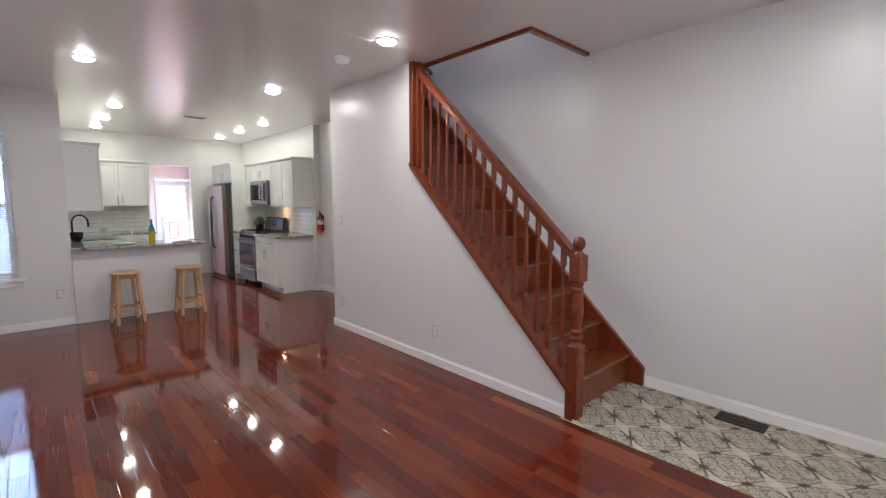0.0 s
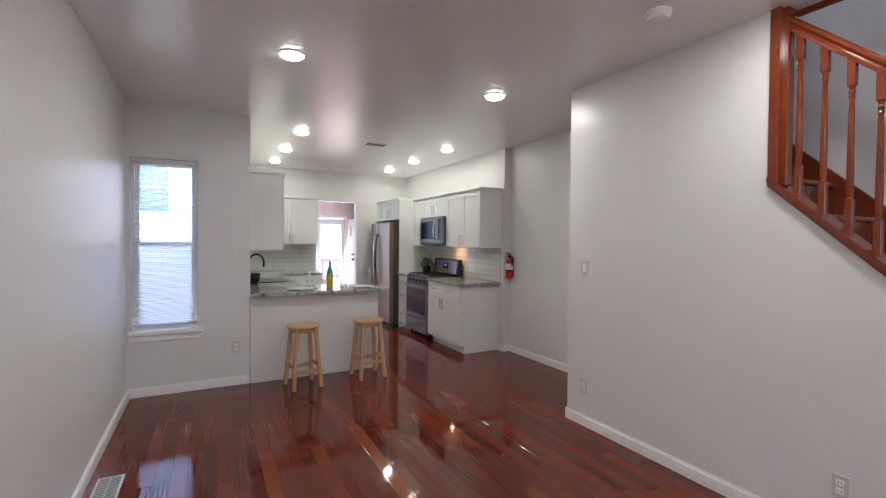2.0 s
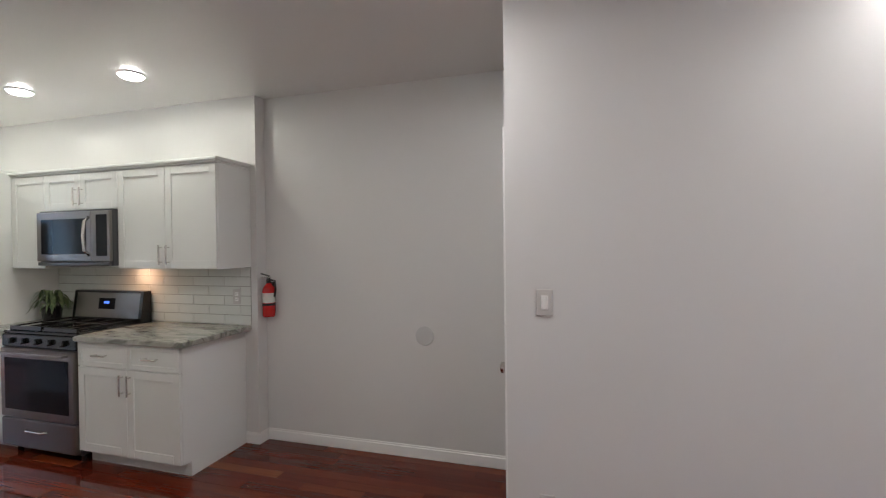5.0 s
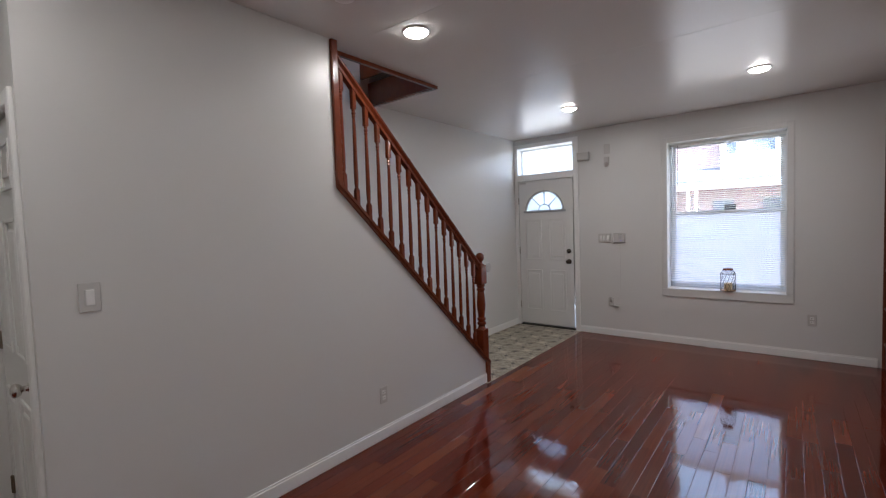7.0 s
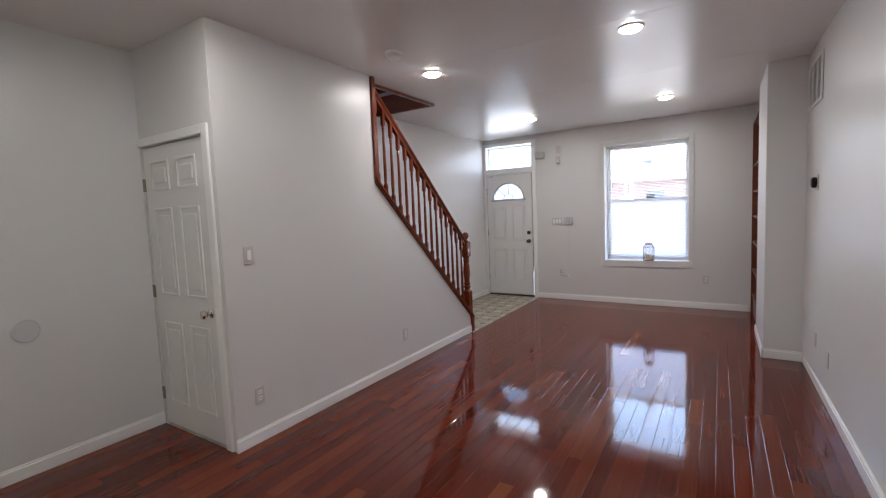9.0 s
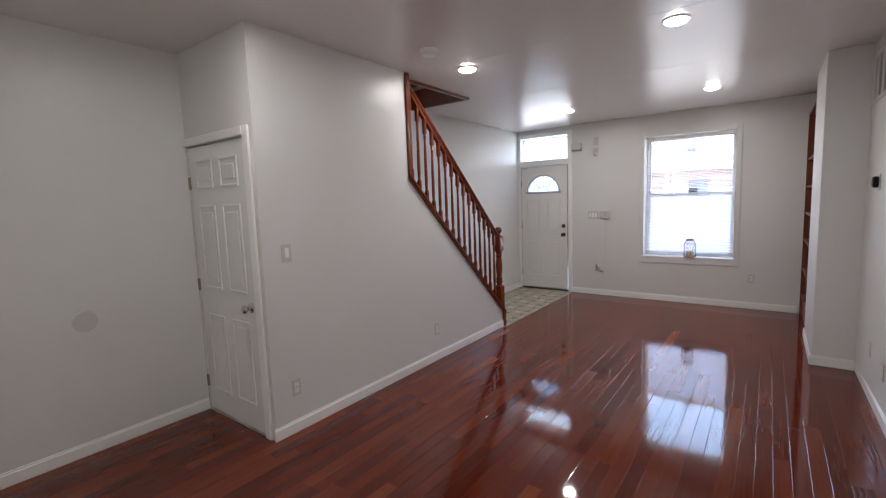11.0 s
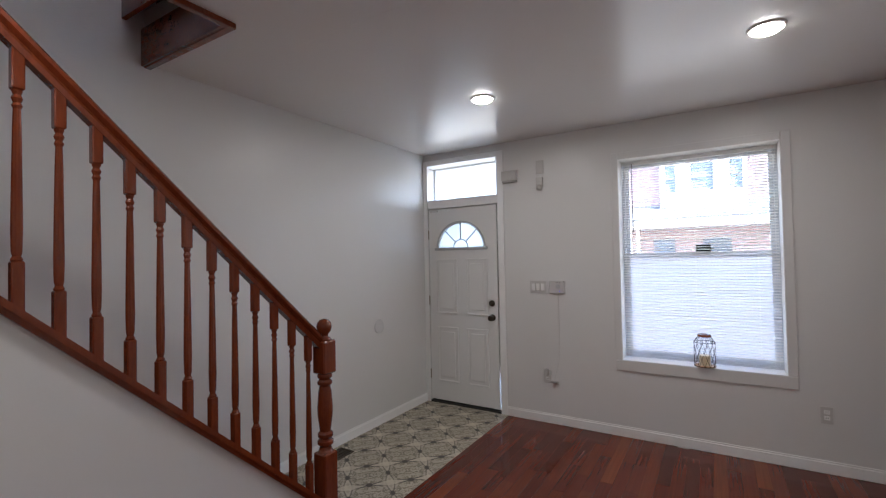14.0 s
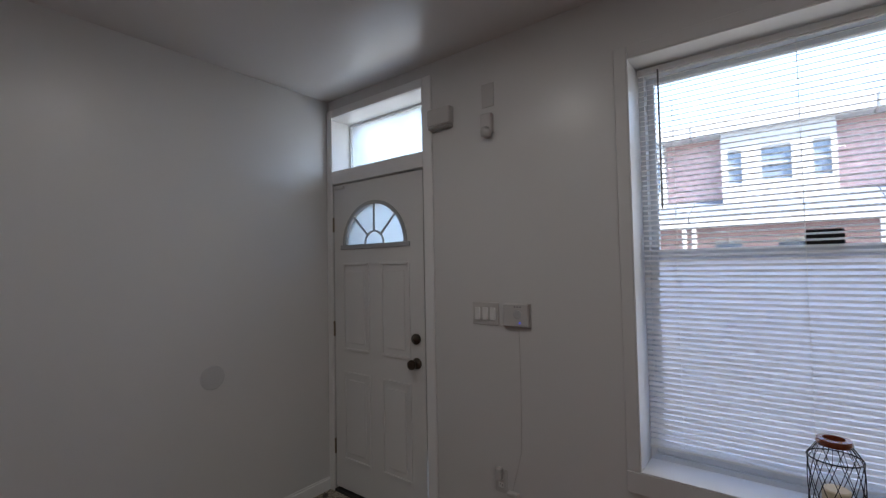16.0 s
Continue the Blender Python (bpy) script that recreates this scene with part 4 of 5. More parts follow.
# ---- lantern on the street window sill ----
LX, LY, LZ, LR = XF + 0.030, -1.70, 0.6525, 0.074
ln = thing("lantern", (LX, LY, LZ), "black wire lantern with wooden lid ring and cream candle", "lantern")
WIRE = mat("dark_wire", (0.03, 0.027, 0.025), 0.45, 0.7)
def ring(r, z, th=0.0022):
    return tube([(LX + r * math.cos(a), LY + r * math.sin(a), z) for a in np.linspace(0, 2 * math.pi, 25)], th, 6)
for r, z in ((LR, LZ + 0.004), (LR, LZ + 0.19), (0.045, LZ + 0.235)):
    part("hoop", ring(r, z), WIRE, ln)
for k in range(12):
    for d in (-1, 1):
        pts = []
        for s in np.linspace(0, 1, 7):
            a = 2 * math.pi * k / 12 + d * s * 0.9
            pts.append((LX + LR * math.cos(a), LY + LR * math.sin(a), LZ + 0.004 + 0.186 * s))
        a = 2 * math.pi * k / 12 + d * 0.9
        pts.append((LX + 0.045 * math.cos(a), LY + 0.045 * math.sin(a), LZ + 0.235))
        part("wire", tube(pts, 0.0013, 5), WIRE, ln)
part("base", lathe([(LR - 0.002, LZ + 0.0005), (LR - 0.002, LZ + 0.008), (0.01, LZ + 0.009)], Matrix.Translation((LX, LY, 0)), 28), STOOLW, ln, "pale wooden base disc")
part("lid_ring", lathe([(0.046, LZ + 0.232), (0.050, LZ + 0.240), (0.046, LZ + 0.252), (0.030, LZ + 0.254), (0.028, LZ + 0.236)], Matrix.Translation((LX, LY, 0)), 28), STAIRW, ln, "brown wooden rim")
part("candle", lathe([(0.038, LZ + 0.009), (0.039, LZ + 0.085), (0.034, LZ + 0.089), (0.004, LZ + 0.084)], Matrix.Translation((LX, LY, 0)), 24), mat("cream_wax", (0.75, 0.62, 0.42), 0.5), ln, "cream pillar candle")


# ---- kitchen ----
def moved(bm, m):
    bmesh.ops.transform(bm, matrix=m, verts=bm.verts)
    return bm


def shaker(m, u0, u1, z0, z1, parent, handle="", mat_=None):
    """A shaker front, 2 cm thick, standing before the carcass face at v = 0; with an optional bar handle."""
    g, r = 0.0015, 0.056 if z1 - z0 > 0.25 else 0.034
    a, b, c, d = u0 + g, u1 - g, z0 + g, z1 - g
    bm = box(a + r - 0.004, b - r + 0.004, -0.012, -0.001, c + r - 0.004, d - r + 0.004)
    for q in ((a, a + r, c, d), (b - r, b, c, d), (a + r, b - r, c, c + r), (a + r, b - r, d - r, d)):
        box(q[0], q[1], -0.020, -0.001, q[2], q[3], 0.0015, bm)
    dr = part("door" if z1 - z0 > 0.25 else "drawer_front", moved(bm, m), mat_ or CAB, parent)
    if handle:
        if handle == "h":
            uc, zc = (a + b) / 2, (c + d) / 2
            ends = ((uc - 0.06, zc), (uc + 0.06, zc))
        else:
            uc = b - 0.032 if handle[0] == "r" else a + 0.032
            ends = ((uc, c + 0.03), (uc, c + 0.17)) if handle[1] == "b" else ((uc, d - 0.17), (uc, d - 0.03))
        (ua, za), (ub, zb) = ends
        bm = tube([(ua, -0.048, za), (ub, -0.048, zb)], 0.006, 8)
        for u, z in ((ua + (ub - ua) * 0.12, za + (zb - za) * 0.12), (ub - (ub - ua) * 0.12, zb - (zb - za) * 0.12)):
            tube([(u, -0.019, z), (u, -0.048, z)], 0.0045, 6, bm)
        part("handle", moved(bm, m), CHROME, dr, "brushed nickel bar handle")
    return dr


def cabinet(name, m, W, D, z0, z1, fronts, label, toe=False, crown=False, group=""):
    """A cabinet unit: carcass, fronts, and toe kick or crown. Local u along the front, v into the wall."""
    at = m @ Vector((W / 2, D / 2, z0))
    t = thing(name, at, label, "cabinet", group)
    bm = box(0, W, 0, D, z0 + (0.10 if toe else 0), z1, 0.001)
    part("body", moved(bm, m), CAB, t)
    if toe:
        part("toe_kick", moved(box(0.0, W, 0.065, D, 0.0, 0.10), m), CAB, t)
    if crown:
        bm = box(-0.014 if crown != "l" else 0, W + (0.022 if crown != "r" else 0), -0.036, D, z1 + 0.016, z1 + 0.040, 0.005)
        box(0, W + 0.008, -0.026, D, z1, z1 + 0.016, 0.004, bm)
        part("crown_moulding", moved(bm, m), CAB, t)
    for f in fronts:
        shaker(m, *f[:4], t, *f[4:])
    return t


YF = 0.215                               # carcass face of the range-side base units
YU = 0.475                               # carcass face of the range-side wall units
LB, UP = "white shaker base cabinet under the granite counter", "white shaker wall cabinet with crown moulding"
mR = lambda x, y: Matrix.Translation((x, y, 0))
mW = lambda x, y: Matrix.Translation((x, y, 0)) @ Matrix.Rotation(radians(90), 4, "Z")
mS = lambda x, y: Matrix.Translation((x, y, 0)) @ Matrix.Rotation(radians(180), 4, "Z")
cabinet("base_cabinet", mR(-3.030, YF), 0.895, YKR - YF - 0.001, 0, 0.872, [(0.0, 0.4475, 0.70, 0.868, "h"), (0.4475, 0.895, 0.70, 0.868, "h"), (0.0, 0.4475, 0.105, 0.697, "rt"), (0.4475, 0.895, 0.105, 0.697, "lt")], LB + " beside the range", True, group="kitchen base cabinets")
cabinet("base_cabinet", mR(-4.135, YF), 0.330, YKR - YF - 0.001, 0, 0.872, [(0, 0.33, 0.70, 0.868, "h"), (0, 0.33, 0.41, 0.697, "h"), (0, 0.33, 0.105, 0.407, "h")], "narrow white three-drawer base cabinet", True, group="kitchen base cabinets")
cabinet("wall_cabinet", mR(-2.975, YU), 0.905, YKR - YU - 0.001, 1.36, 2.105, [(0, 0.4525, 1.363, 2.10, "rb"), (0.4525, 0.905, 1.363, 2.10, "lb")], UP, crown="b", group="kitchen wall cabinets")
cabinet("wall_cabinet", mR(-3.750, YU), 0.775, YKR - YU - 0.001, 1.815, 2.105, [(0, 0.3875, 1.818, 2.10, "rb"), (0.3875, 0.775, 1.818, 2.10, "lb")], "short white wall cabinet above the microwave", crown="r", group="kitchen wall cabinets")
cabinet("wall_cabinet", mR(-4.135, YU), 0.385, YKR - YU - 0.001, 1.36, 2.105, [(0, 0.385, 1.363, 2.10, "")], UP, crown="r", group="kitchen wall cabinets")
cabinet("fridge_cabinet", mR(-5.240, 0.22), 1.075, YKR - 0.221, 1.80, 2.13, [(0, 0.16, 1.803, 2.125, ""), (0.16, 0.62, 1.803, 2.125, "rb"), (0.62, 1.075, 1.803, 2.125, "lb")], "white wall cabinet over the refrigerator", crown="r", group="kitchen wall cabinets")
ep = part("end_panel", box(-4.163, -4.138, 0.20, YKR - 0.001, 0.0, 2.13, 0.002), CAB)
tagged(ep, "tall white panel beside the refrigerator", "cabinet panel")


def counter(name, outline, label):
    bm = prism(outline, Matrix.Translation((0, 0, 0.873)), 0.037)
    bmesh.ops.bevel(bm, geom=[e for e in bm.edges if abs(e.verts[0].co.z - e.verts[1].co.z) < 1e-4], offset=0.006, segments=2, affect="EDGES")
    tagged(part(name, bm, GRANITE), label, "countertop")


counter("countertop", [(-3.028, 0.165), (-2.075, 0.165), (-2.075, YKR - 0.001), (-3.028, YKR - 0.001)], "grey veined granite countertop beside the range")
counter("countertop", [(-4.135, 0.165), (-3.802, 0.165), (-3.802, YKR - 0.001), (-4.135, YKR - 0.001)], "narrow grey granite countertop between range and refrigerator")
counter("countertop", [(-1.965, YKL - 0.0), (-1.955, -0.87), (-1.99, -0.82), (-2.62, -0.82), (-2.66, -0.87), (-2.66, -1.615), (-4.61, -1.615), (-4.61, -0.945), (XK + 0.001, -0.945), (XK + 0.001, YKL + 0.001), (-2.095, YKL + 0.001), (-2.095, YKL - 0.0)], "grey veined granite counter wrapping round to the peninsula")

# peninsula knee wall and the units under the counter
kw = part("peninsula_wall", box(-2.16, -2.075, YKL + 0.001, -0.905, 0.0, 0.872, 0.002), WALL)
tagged(kw, "white painted knee wall under the peninsula counter", "wall", kind="structure")
cabinet("base_cabinet", mS(-2.17, -1.64), 0.45, YKL * -1 - 1.64 - 0.002, 0, 0.872, [], "white base cabinet at the counter corner", True, group="kitchen base cabinets")
cabinet("base_cabinet", Matrix.Translation((-2.62, -0.91, 0)) @ Matrix.Rotation(radians(-90), 4, "Z"), 0.70, 0.455, 0, 0.872, [(0, 0.35, 0.105, 0.868, "rt"), (0.35, 0.70, 0.105, 0.868, "lt")], "white peninsula base cabinet", True, group="kitchen base cabinets")
cabinet("sink_cabinet", mS(-2.70, -1.645), 1.90, -YKL - 1.646, 0, 0.872, [(0, 0.475, 0.105, 0.868, "rt"), (0.475, 0.95, 0.105, 0.868, "lt"), (0.95, 1.425, 0.105, 0.868, "rt"), (1.425, 1.90, 0.105, 0.868, "lt")], "white shaker sink base cabinet", True, group="kitchen base cabinets")
cabinet("base_cabinet", mW(XK + 0.62, -1.60), 0.64, 0.618, 0, 0.872, [(0, 0.22, 0.105, 0.868, "rt"), (0.22, 0.64, 0.70, 0.868, "h"), (0.22, 0.64, 0.41, 0.697, "h"), (0.22, 0.64, 0.105, 0.407, "h")], LB + " on the rear wall", True, group="kitchen base cabinets")
cabinet("wall_cabinet", mS(-2.34, -1.905), 2.20, -YKL - 1.906, 1.33, 2.13, [(0, 0.44, 1.333, 2.125, "rb"), (0.44, 0.88, 1.333, 2.125, "lb"), (0.88, 1.32, 1.333, 2.125, "rb"), (1.32, 1.76, 1.333, 2.125, "lb"), (1.76, 2.2, 1.333, 2.125, "rb")], "white wall cabinet run above the sink", crown="b", group="kitchen wall cabinets")
cabinet("wall_cabinet", mW(XK + 0.325, -1.86), 0.905, 0.323, 1.37, 2.12, [(0.0, 0.45, 1.373, 2.115, "rb"), (0.45, 0.905, 1.373, 2.115, "lb")], UP + " on the rear wall", crown="b", group="kitchen wall cabinets")

# range
rg = thing("range", (-3.415, 0.45, 0), "stainless gas range with black cooktop and oven window", "range")
X0, X1, RF = -3.795, -3.035, 0.185
part("body", box(X0, X1, RF + 0.03, YKR - 0.03, 0.05, 0.895, 0.004), DGREY, rg)
part("cooktop", box(X0, X1, RF + 0.01, YKR - 0.09, 0.895, 0.915, 0.006), BLACK, rg, "black enamel cooktop")
part("control_panel", box(X0 + 0.002, X1 - 0.002, RF + 0.002, RF + 0.03, 0.80, 0.893, 0.006), BLACK, rg)
for i in range(5):
    part("burner_knob", lathe([(0.021, 0), (0.020, 0.022), (0.012, 0.026)], Matrix.Translation((X0 + 0.11 + i * 0.135, RF + 0.002, 0.847)) @ Matrix.Rotation(radians(90), 4, "X"), 14), BLACK, rg)
od = part("oven_door", box(X0 + 0.004, X1 - 0.004, RF - 0.012, RF + 0.028, 0.285, 0.795, 0.008), METAL, rg)
part("oven_window", box(X0 + 0.055, X1 - 0.055, RF - 0.016, RF - 0.011, 0.345, 0.725, 0.004), BLACKG, od, "black oven window")
bm = tube([(X0 + 0.05, RF - 0.055, 0.765), (X0 + 0.22, RF - 0.068, 0.768), (X1 - 0.22, RF - 0.068, 0.768), (X1 - 0.05, RF - 0.055, 0.765)], 0.011, 8)
for x in (X0 + 0.06, X1 - 0.06):
    tube([(x, RF - 0.012, 0.765), (x, RF - 0.056, 0.765)], 0.009, 6, bm)
part("oven_handle", bm, METAL, od)
dw = part("storage_drawer", box(X0 + 0.004, X1 - 0.004, RF - 0.010, RF + 0.028, 0.07, 0.275, 0.006), METAL, rg)
part("drawer_pull", tube([(X0 + 0.27, RF - 0.012, 0.205), (X0 + 0.30, RF - 0.032, 0.205), (X1 - 0.30, RF - 0.032, 0.205), (X1 - 0.27, RF - 0.012, 0.205)], 0.009, 8), CHROME, dw)
bg = part("backguard", prism([(YKR - 0.13, 0.915), (YKR - 0.095, 1.165), (YKR - 0.03, 1.165), (YKR - 0.03, 0.895), (YKR - 0.13, 0.895)], YZ @ Matrix.Translation((0, 0, X0)), X1 - X0), BLACK, rg, "raised control guard")
part("guard_face", moved(box(X0 + 0.03, X1 - 0.03, -0.004, 0, 0.03, 0.235, 0.003), Matrix.Translation((0, YKR - 0.127, 0.915)) @ Matrix.Rotation(radians(-8), 4, "X")), METAL, bg)
part("clock_display", moved(box(-0.09, 0.09, -0.007, -0.003, 0.10, 0.19, 0.002), Matrix.Translation((-3.415, YKR - 0.127, 0.915)) @ Matrix.Rotation(radians(-8), 4, "X")), BLACKG, bg)
part("clock_digits", moved(box(-0.028, 0.028, -0.0085, -0.0065, 0.145, 0.165), Matrix.Translation((-3.415, YKR - 0.127, 0.915)) @ Matrix.Rotation(radians(-8), 4, "X")), emit("blue_digits", (0.08, 0.2, 1.0), 0.06), bg, "blue lit clock digits")
for x in (X0 + 0.20, X0 + 0.56):
    for y in (0.32, 0.54):
        part("burner", lathe([(0.045, 0.915), (0.045, 0.925), (0.030, 0.932), (0.004, 0.933)], Matrix.Translation((x, y, 0)), 16), BLACK, rg)
    bm = bmesh.new()
    for d in (-0.16, 0.0, 0.16):
        box(x + d - 0.006, x + d + 0.006, 0.22, 0.66, 0.935, 0.947, 0.002, bm)
    for y in (0.225, 0.43, 0.655):
        box(x - 0.165, x + 0.165, y - 0.006, y + 0.006, 0.915, 0.947, 0.002, bm)
    part("grate", bm, BLACK, rg)
for x in (X0 + 0.05, X1 - 0.05):
    for y in (RF + 0.08, YKR - 0.1):
        part("foot", lathe([(0.018, 0), (0.018, 0.05)], Matrix.Translation((x, y, 0)), 8), BLACK, rg)

# microwave
mw = thing("microwave", (-3.36, 0.6, 1.385), "stainless over-the-range microwave with black door glass", "microwave")
M0, M1, MF = -3.748, -2.978, 0.395
part("body", box(M0, M1, MF + 0.025, YKR - 0.001, 1.385, 1.813, 0.004), DGREY, mw)
md = part("door", box(M0 + 0.002, M1 - 0.19, MF, MF + 0.024, 1.42, 1.80, 0.005), METAL, mw)
part("door_glass", box(M0 + 0.055, M1 - 0.235, MF - 0.003, MF + 0.001, 1.475, 1.745, 0.004), BLACKG, md)
part("control_panel", box(M1 - 0.188, M1 - 0.002, MF, MF + 0.024, 1.42, 1.80, 0.004), METAL, mw)
part("keypad", box(M1 - 0.135, M1 - 0.025, MF - 0.002, MF + 0.001, 1.46, 1.77, 0.002), BLACKG, mw)
part("handle", tube([(M1 - 0.205, MF - 0.002, 1.465), (M1 - 0.205, MF - 0.035, 1.50), (M1 - 0.205, MF - 0.045, 1.61), (M1 - 0.205, MF - 0.035, 1.72), (M1 - 0.205, MF - 0.002, 1.755)], 0.012, 8), CHROME, mw, smooth=True)
part("vent_strip", box(M0 + 0.01, M1 - 0.01, MF + 0.002, MF + 0.024, 1.387, 1.415, 0.002), DGREY, mw)
hood = bpy.data.lights.new("hood_lamp", "AREA")
hood.shape, hood.size, hood.energy, hood.color = "DISK", 0.06, 0.05, (1.0, 0.58, 0.34)
new("hood_lamp", hood).matrix_world = pose(-3.10, 0.66, 1.380)

# refrigerator
fr = thing("refrigerator", (-4.63, 0.4, 0), "stainless side-by-side refrigerator with dark grey sides", "refrigerator")
F0, F1, FF = -5.085, -4.172, 0.035
part("body", box(F0, F1, FF + 0.085, YKR - 0.02, 0.03, 1.755, 0.006), DGREY, fr, "dark grey cabinet sides")
SS = -4.735
FSTEEL = mat("warm_steel", (0.33, 0.255, 0.215), 0.36, 1.0)
for nm, a, b in (("freezer_door", F0, SS - 0.003), ("fridge_door", SS + 0.003, F1)):
    d = part(nm, box(a, b, FF, FF + 0.082, 0.06, 1.75, 0.014, seg=2), FSTEEL, fr)
    hx = b - 0.045 if nm == "freezer_door" else a + 0.045
    part("handle", tube([(hx, FF + 0.004, 0.55), (hx, FF - 0.045, 0.60), (hx, FF - 0.065, 1.05), (hx, FF - 0.045, 1.50), (hx, FF + 0.004, 1.55)], 0.013, 8), CHROME if nm == "freezer_door" else BLACK, d, smooth=True)
    if nm == "freezer_door":
        part("dispenser", box(a + 0.07, b - 0.075, FF - 0.004, FF + 0.002, 0.92, 1.28, 0.004), BLACKG, d, "black ice dispenser recess")
part("grille", box(F0 + 0.01, F1 - 0.01, FF + 0.04, FF + 0.085, 0.0, 0.055), BLACK, fr)

# sink, faucet, dish bowl
sk = thing("sink", (-3.5, -1.95, 0.905), "black undermount kitchen sink with high arched faucet", "sink")
part("basin_rim", box(-3.86, -3.14, -2.08, -1.70, 0.904, 0.914, 0.004), BLACK, sk)
part("basin", box(-3.82, -3.18, -2.05, -1.73, 0.9135, 0.9155, 0.001), BLACKG, sk)
fc = thing("faucet", (-3.55, -2.15, 0.91), "matt black gooseneck kitchen faucet", "faucet")
part("spout", tube([(-3.55, -2.15, 0.91), (-3.55, -2.15, 1.15)] + [(-3.55, -2.06 - 0.09 * math.cos(a), 1.15 + 0.10 * math.sin(a)) for a in np.linspace(0.3, math.pi, 10)] + [(-3.55, -1.97, 1.08)], 0.012, 10), BLACK, fc, smooth=True)
part("base", lathe([(0.026, 0.91), (0.026, 0.93), (0.016, 0.94)], Matrix.Translation((-3.55, -2.15, 0)), 14), BLACK, fc)
part("lever", tube([(-3.55, -2.15, 0.96), (-3.50, -2.15, 1.0)], 0.006, 6), BLACK, fc)
bw = part("bowl", lathe([(0.04, 0.911), (0.06, 0.94), (0.075, 1.00), (0.080, 1.035), (0.074, 1.035), (0.068, 1.00), (0.05, 0.945), (0.004, 0.93)], Matrix.Translation((-3.05, -2.135, 0)), 20), BLACK, smooth=True)
tagged(bw, "dark bowl standing on the counter by the sink", "bowl")

# backsplash: glossy pale subway tiles on both walls
TILE = mat("glazed_white_tile", (0.74, 0.76, 0.73), 0.15)
n = Nodes(TILE)
rr = n.t.nodes.new("ShaderNodeObjectInfo").outputs["Random"]
n.color(n.mix(n.math("MULTIPLY", rr, 0.25), (0.76, 0.78, 0.75), (0.58, 0.61, 0.58)))
GROUT = mat("grey_grout", (0.32, 0.31, 0.29), 0.8)


def tile_mesh(w, h):
    bm = box(-w / 2, w / 2, -0.005, 0, -h / 2, h / 2, 0.0015)
    finish(bm)
    me = bpy.data.meshes.new("tile")
    bm.to_mesh(me)
    bm.free()
    me.materials.append(TILE)
    return me


def backsplash(m, W, z0, z1, label):
    t = tagged(part("backsplash", moved(box(0, W, -0.004, -0.0005, z0, z1), m), GROUT), label, "backsplash", kind="structure")
    h = (z1 - z0) / 6
    whole = tile_mesh(0.298, h - 0.004)
    for r in range(6):
        u = -0.15 if r % 2 else 0.0
        while u < W - 0.02:
            a, b = max(u, 0), min(u + 0.302, W)
            if b - a > 0.03:
                me = whole if b - a > 0.30 else tile_mesh(b - a - 0.004, h - 0.004)
                shared("tile", me, m @ Matrix.Translation(((a + b) / 2, -0.003, z0 + (r + 0.5) * h)), t)
            u += 0.302
    return t


backsplash(mR(-4.135, YKR), 2.06, 0.912, 1.358, "white glazed subway tile backsplash behind the range")
backsplash(mW(XK, YKL + 0.002), 1.295, 0.912, 1.368, "white glazed subway tile backsplash on the rear wall")
backsplash(mS(-2.36, YKL), 2.88, 0.912, 1.328, "white glazed subway tile backsplash behind the sink")
o, m = plate("outlet", (-2.20, YKR - 0.0085, 1.13), "-y", 0.07, 0.115, "white outlet in the tile backsplash", "outlet", group="wall outlets")

# fire extinguisher
ex = thing("fire_extinguisher", (-1.955, 0.85, 0.98), "small red fire extinguisher hung on the wall", "fire extinguisher")
EX, EY = -1.955, 0.848
part("cylinder", lathe([(0.040, 0.975), (0.046, 0.982), (0.047, 1.17), (0.040, 1.20), (0.022, 1.222), (0.014, 1.235)], Matrix.Translation((EX, EY, 0)), 24), RED, ex, smooth=False)
part("label", lathe([(0.0478, 1.085), (0.0478, 1.16)], Matrix.Translation((EX, EY, 0)), 24), LABELW, ex, "white printed label band")
part("black_band", lathe([(0.0482, 1.062), (0.0482, 1.080)], Matrix.Translation((EX, EY, 0)), 24), BLACK, ex)
part("valve", lathe([(0.016, 1.232), (0.018, 1.25), (0.014, 1.275)], Matrix.Translation((EX, EY, 0)), 12), BLACK, ex)
part("lever", box(EX - 0.075, EX + 0.02, EY - 0.010, EY + 0.010, 1.272, 1.282, 0.003), CHROME, ex)
part("grip", moved(box(-0.08, 0.01, -0.010, 0.010, 0, 0.008, 0.003), Matrix.Translation((EX, EY, 1.285)) @ Matrix.Rotation(radians(14), 4, "Y")), BLACK, ex)
part("hose", tube([(EX + 0.01, EY, 1.26), (EX + 0.055, EY, 1.25), (EX + 0.062, EY, 1.19), (EX + 0.052, EY, 1.13)], 0.008, 8), BLACK, ex)
part("wall_bracket", box(EX - 0.02, EX + 0.02, EY + 0.045, YC - 0.0005, 1.0, 1.24, 0.002), BLACK, ex)

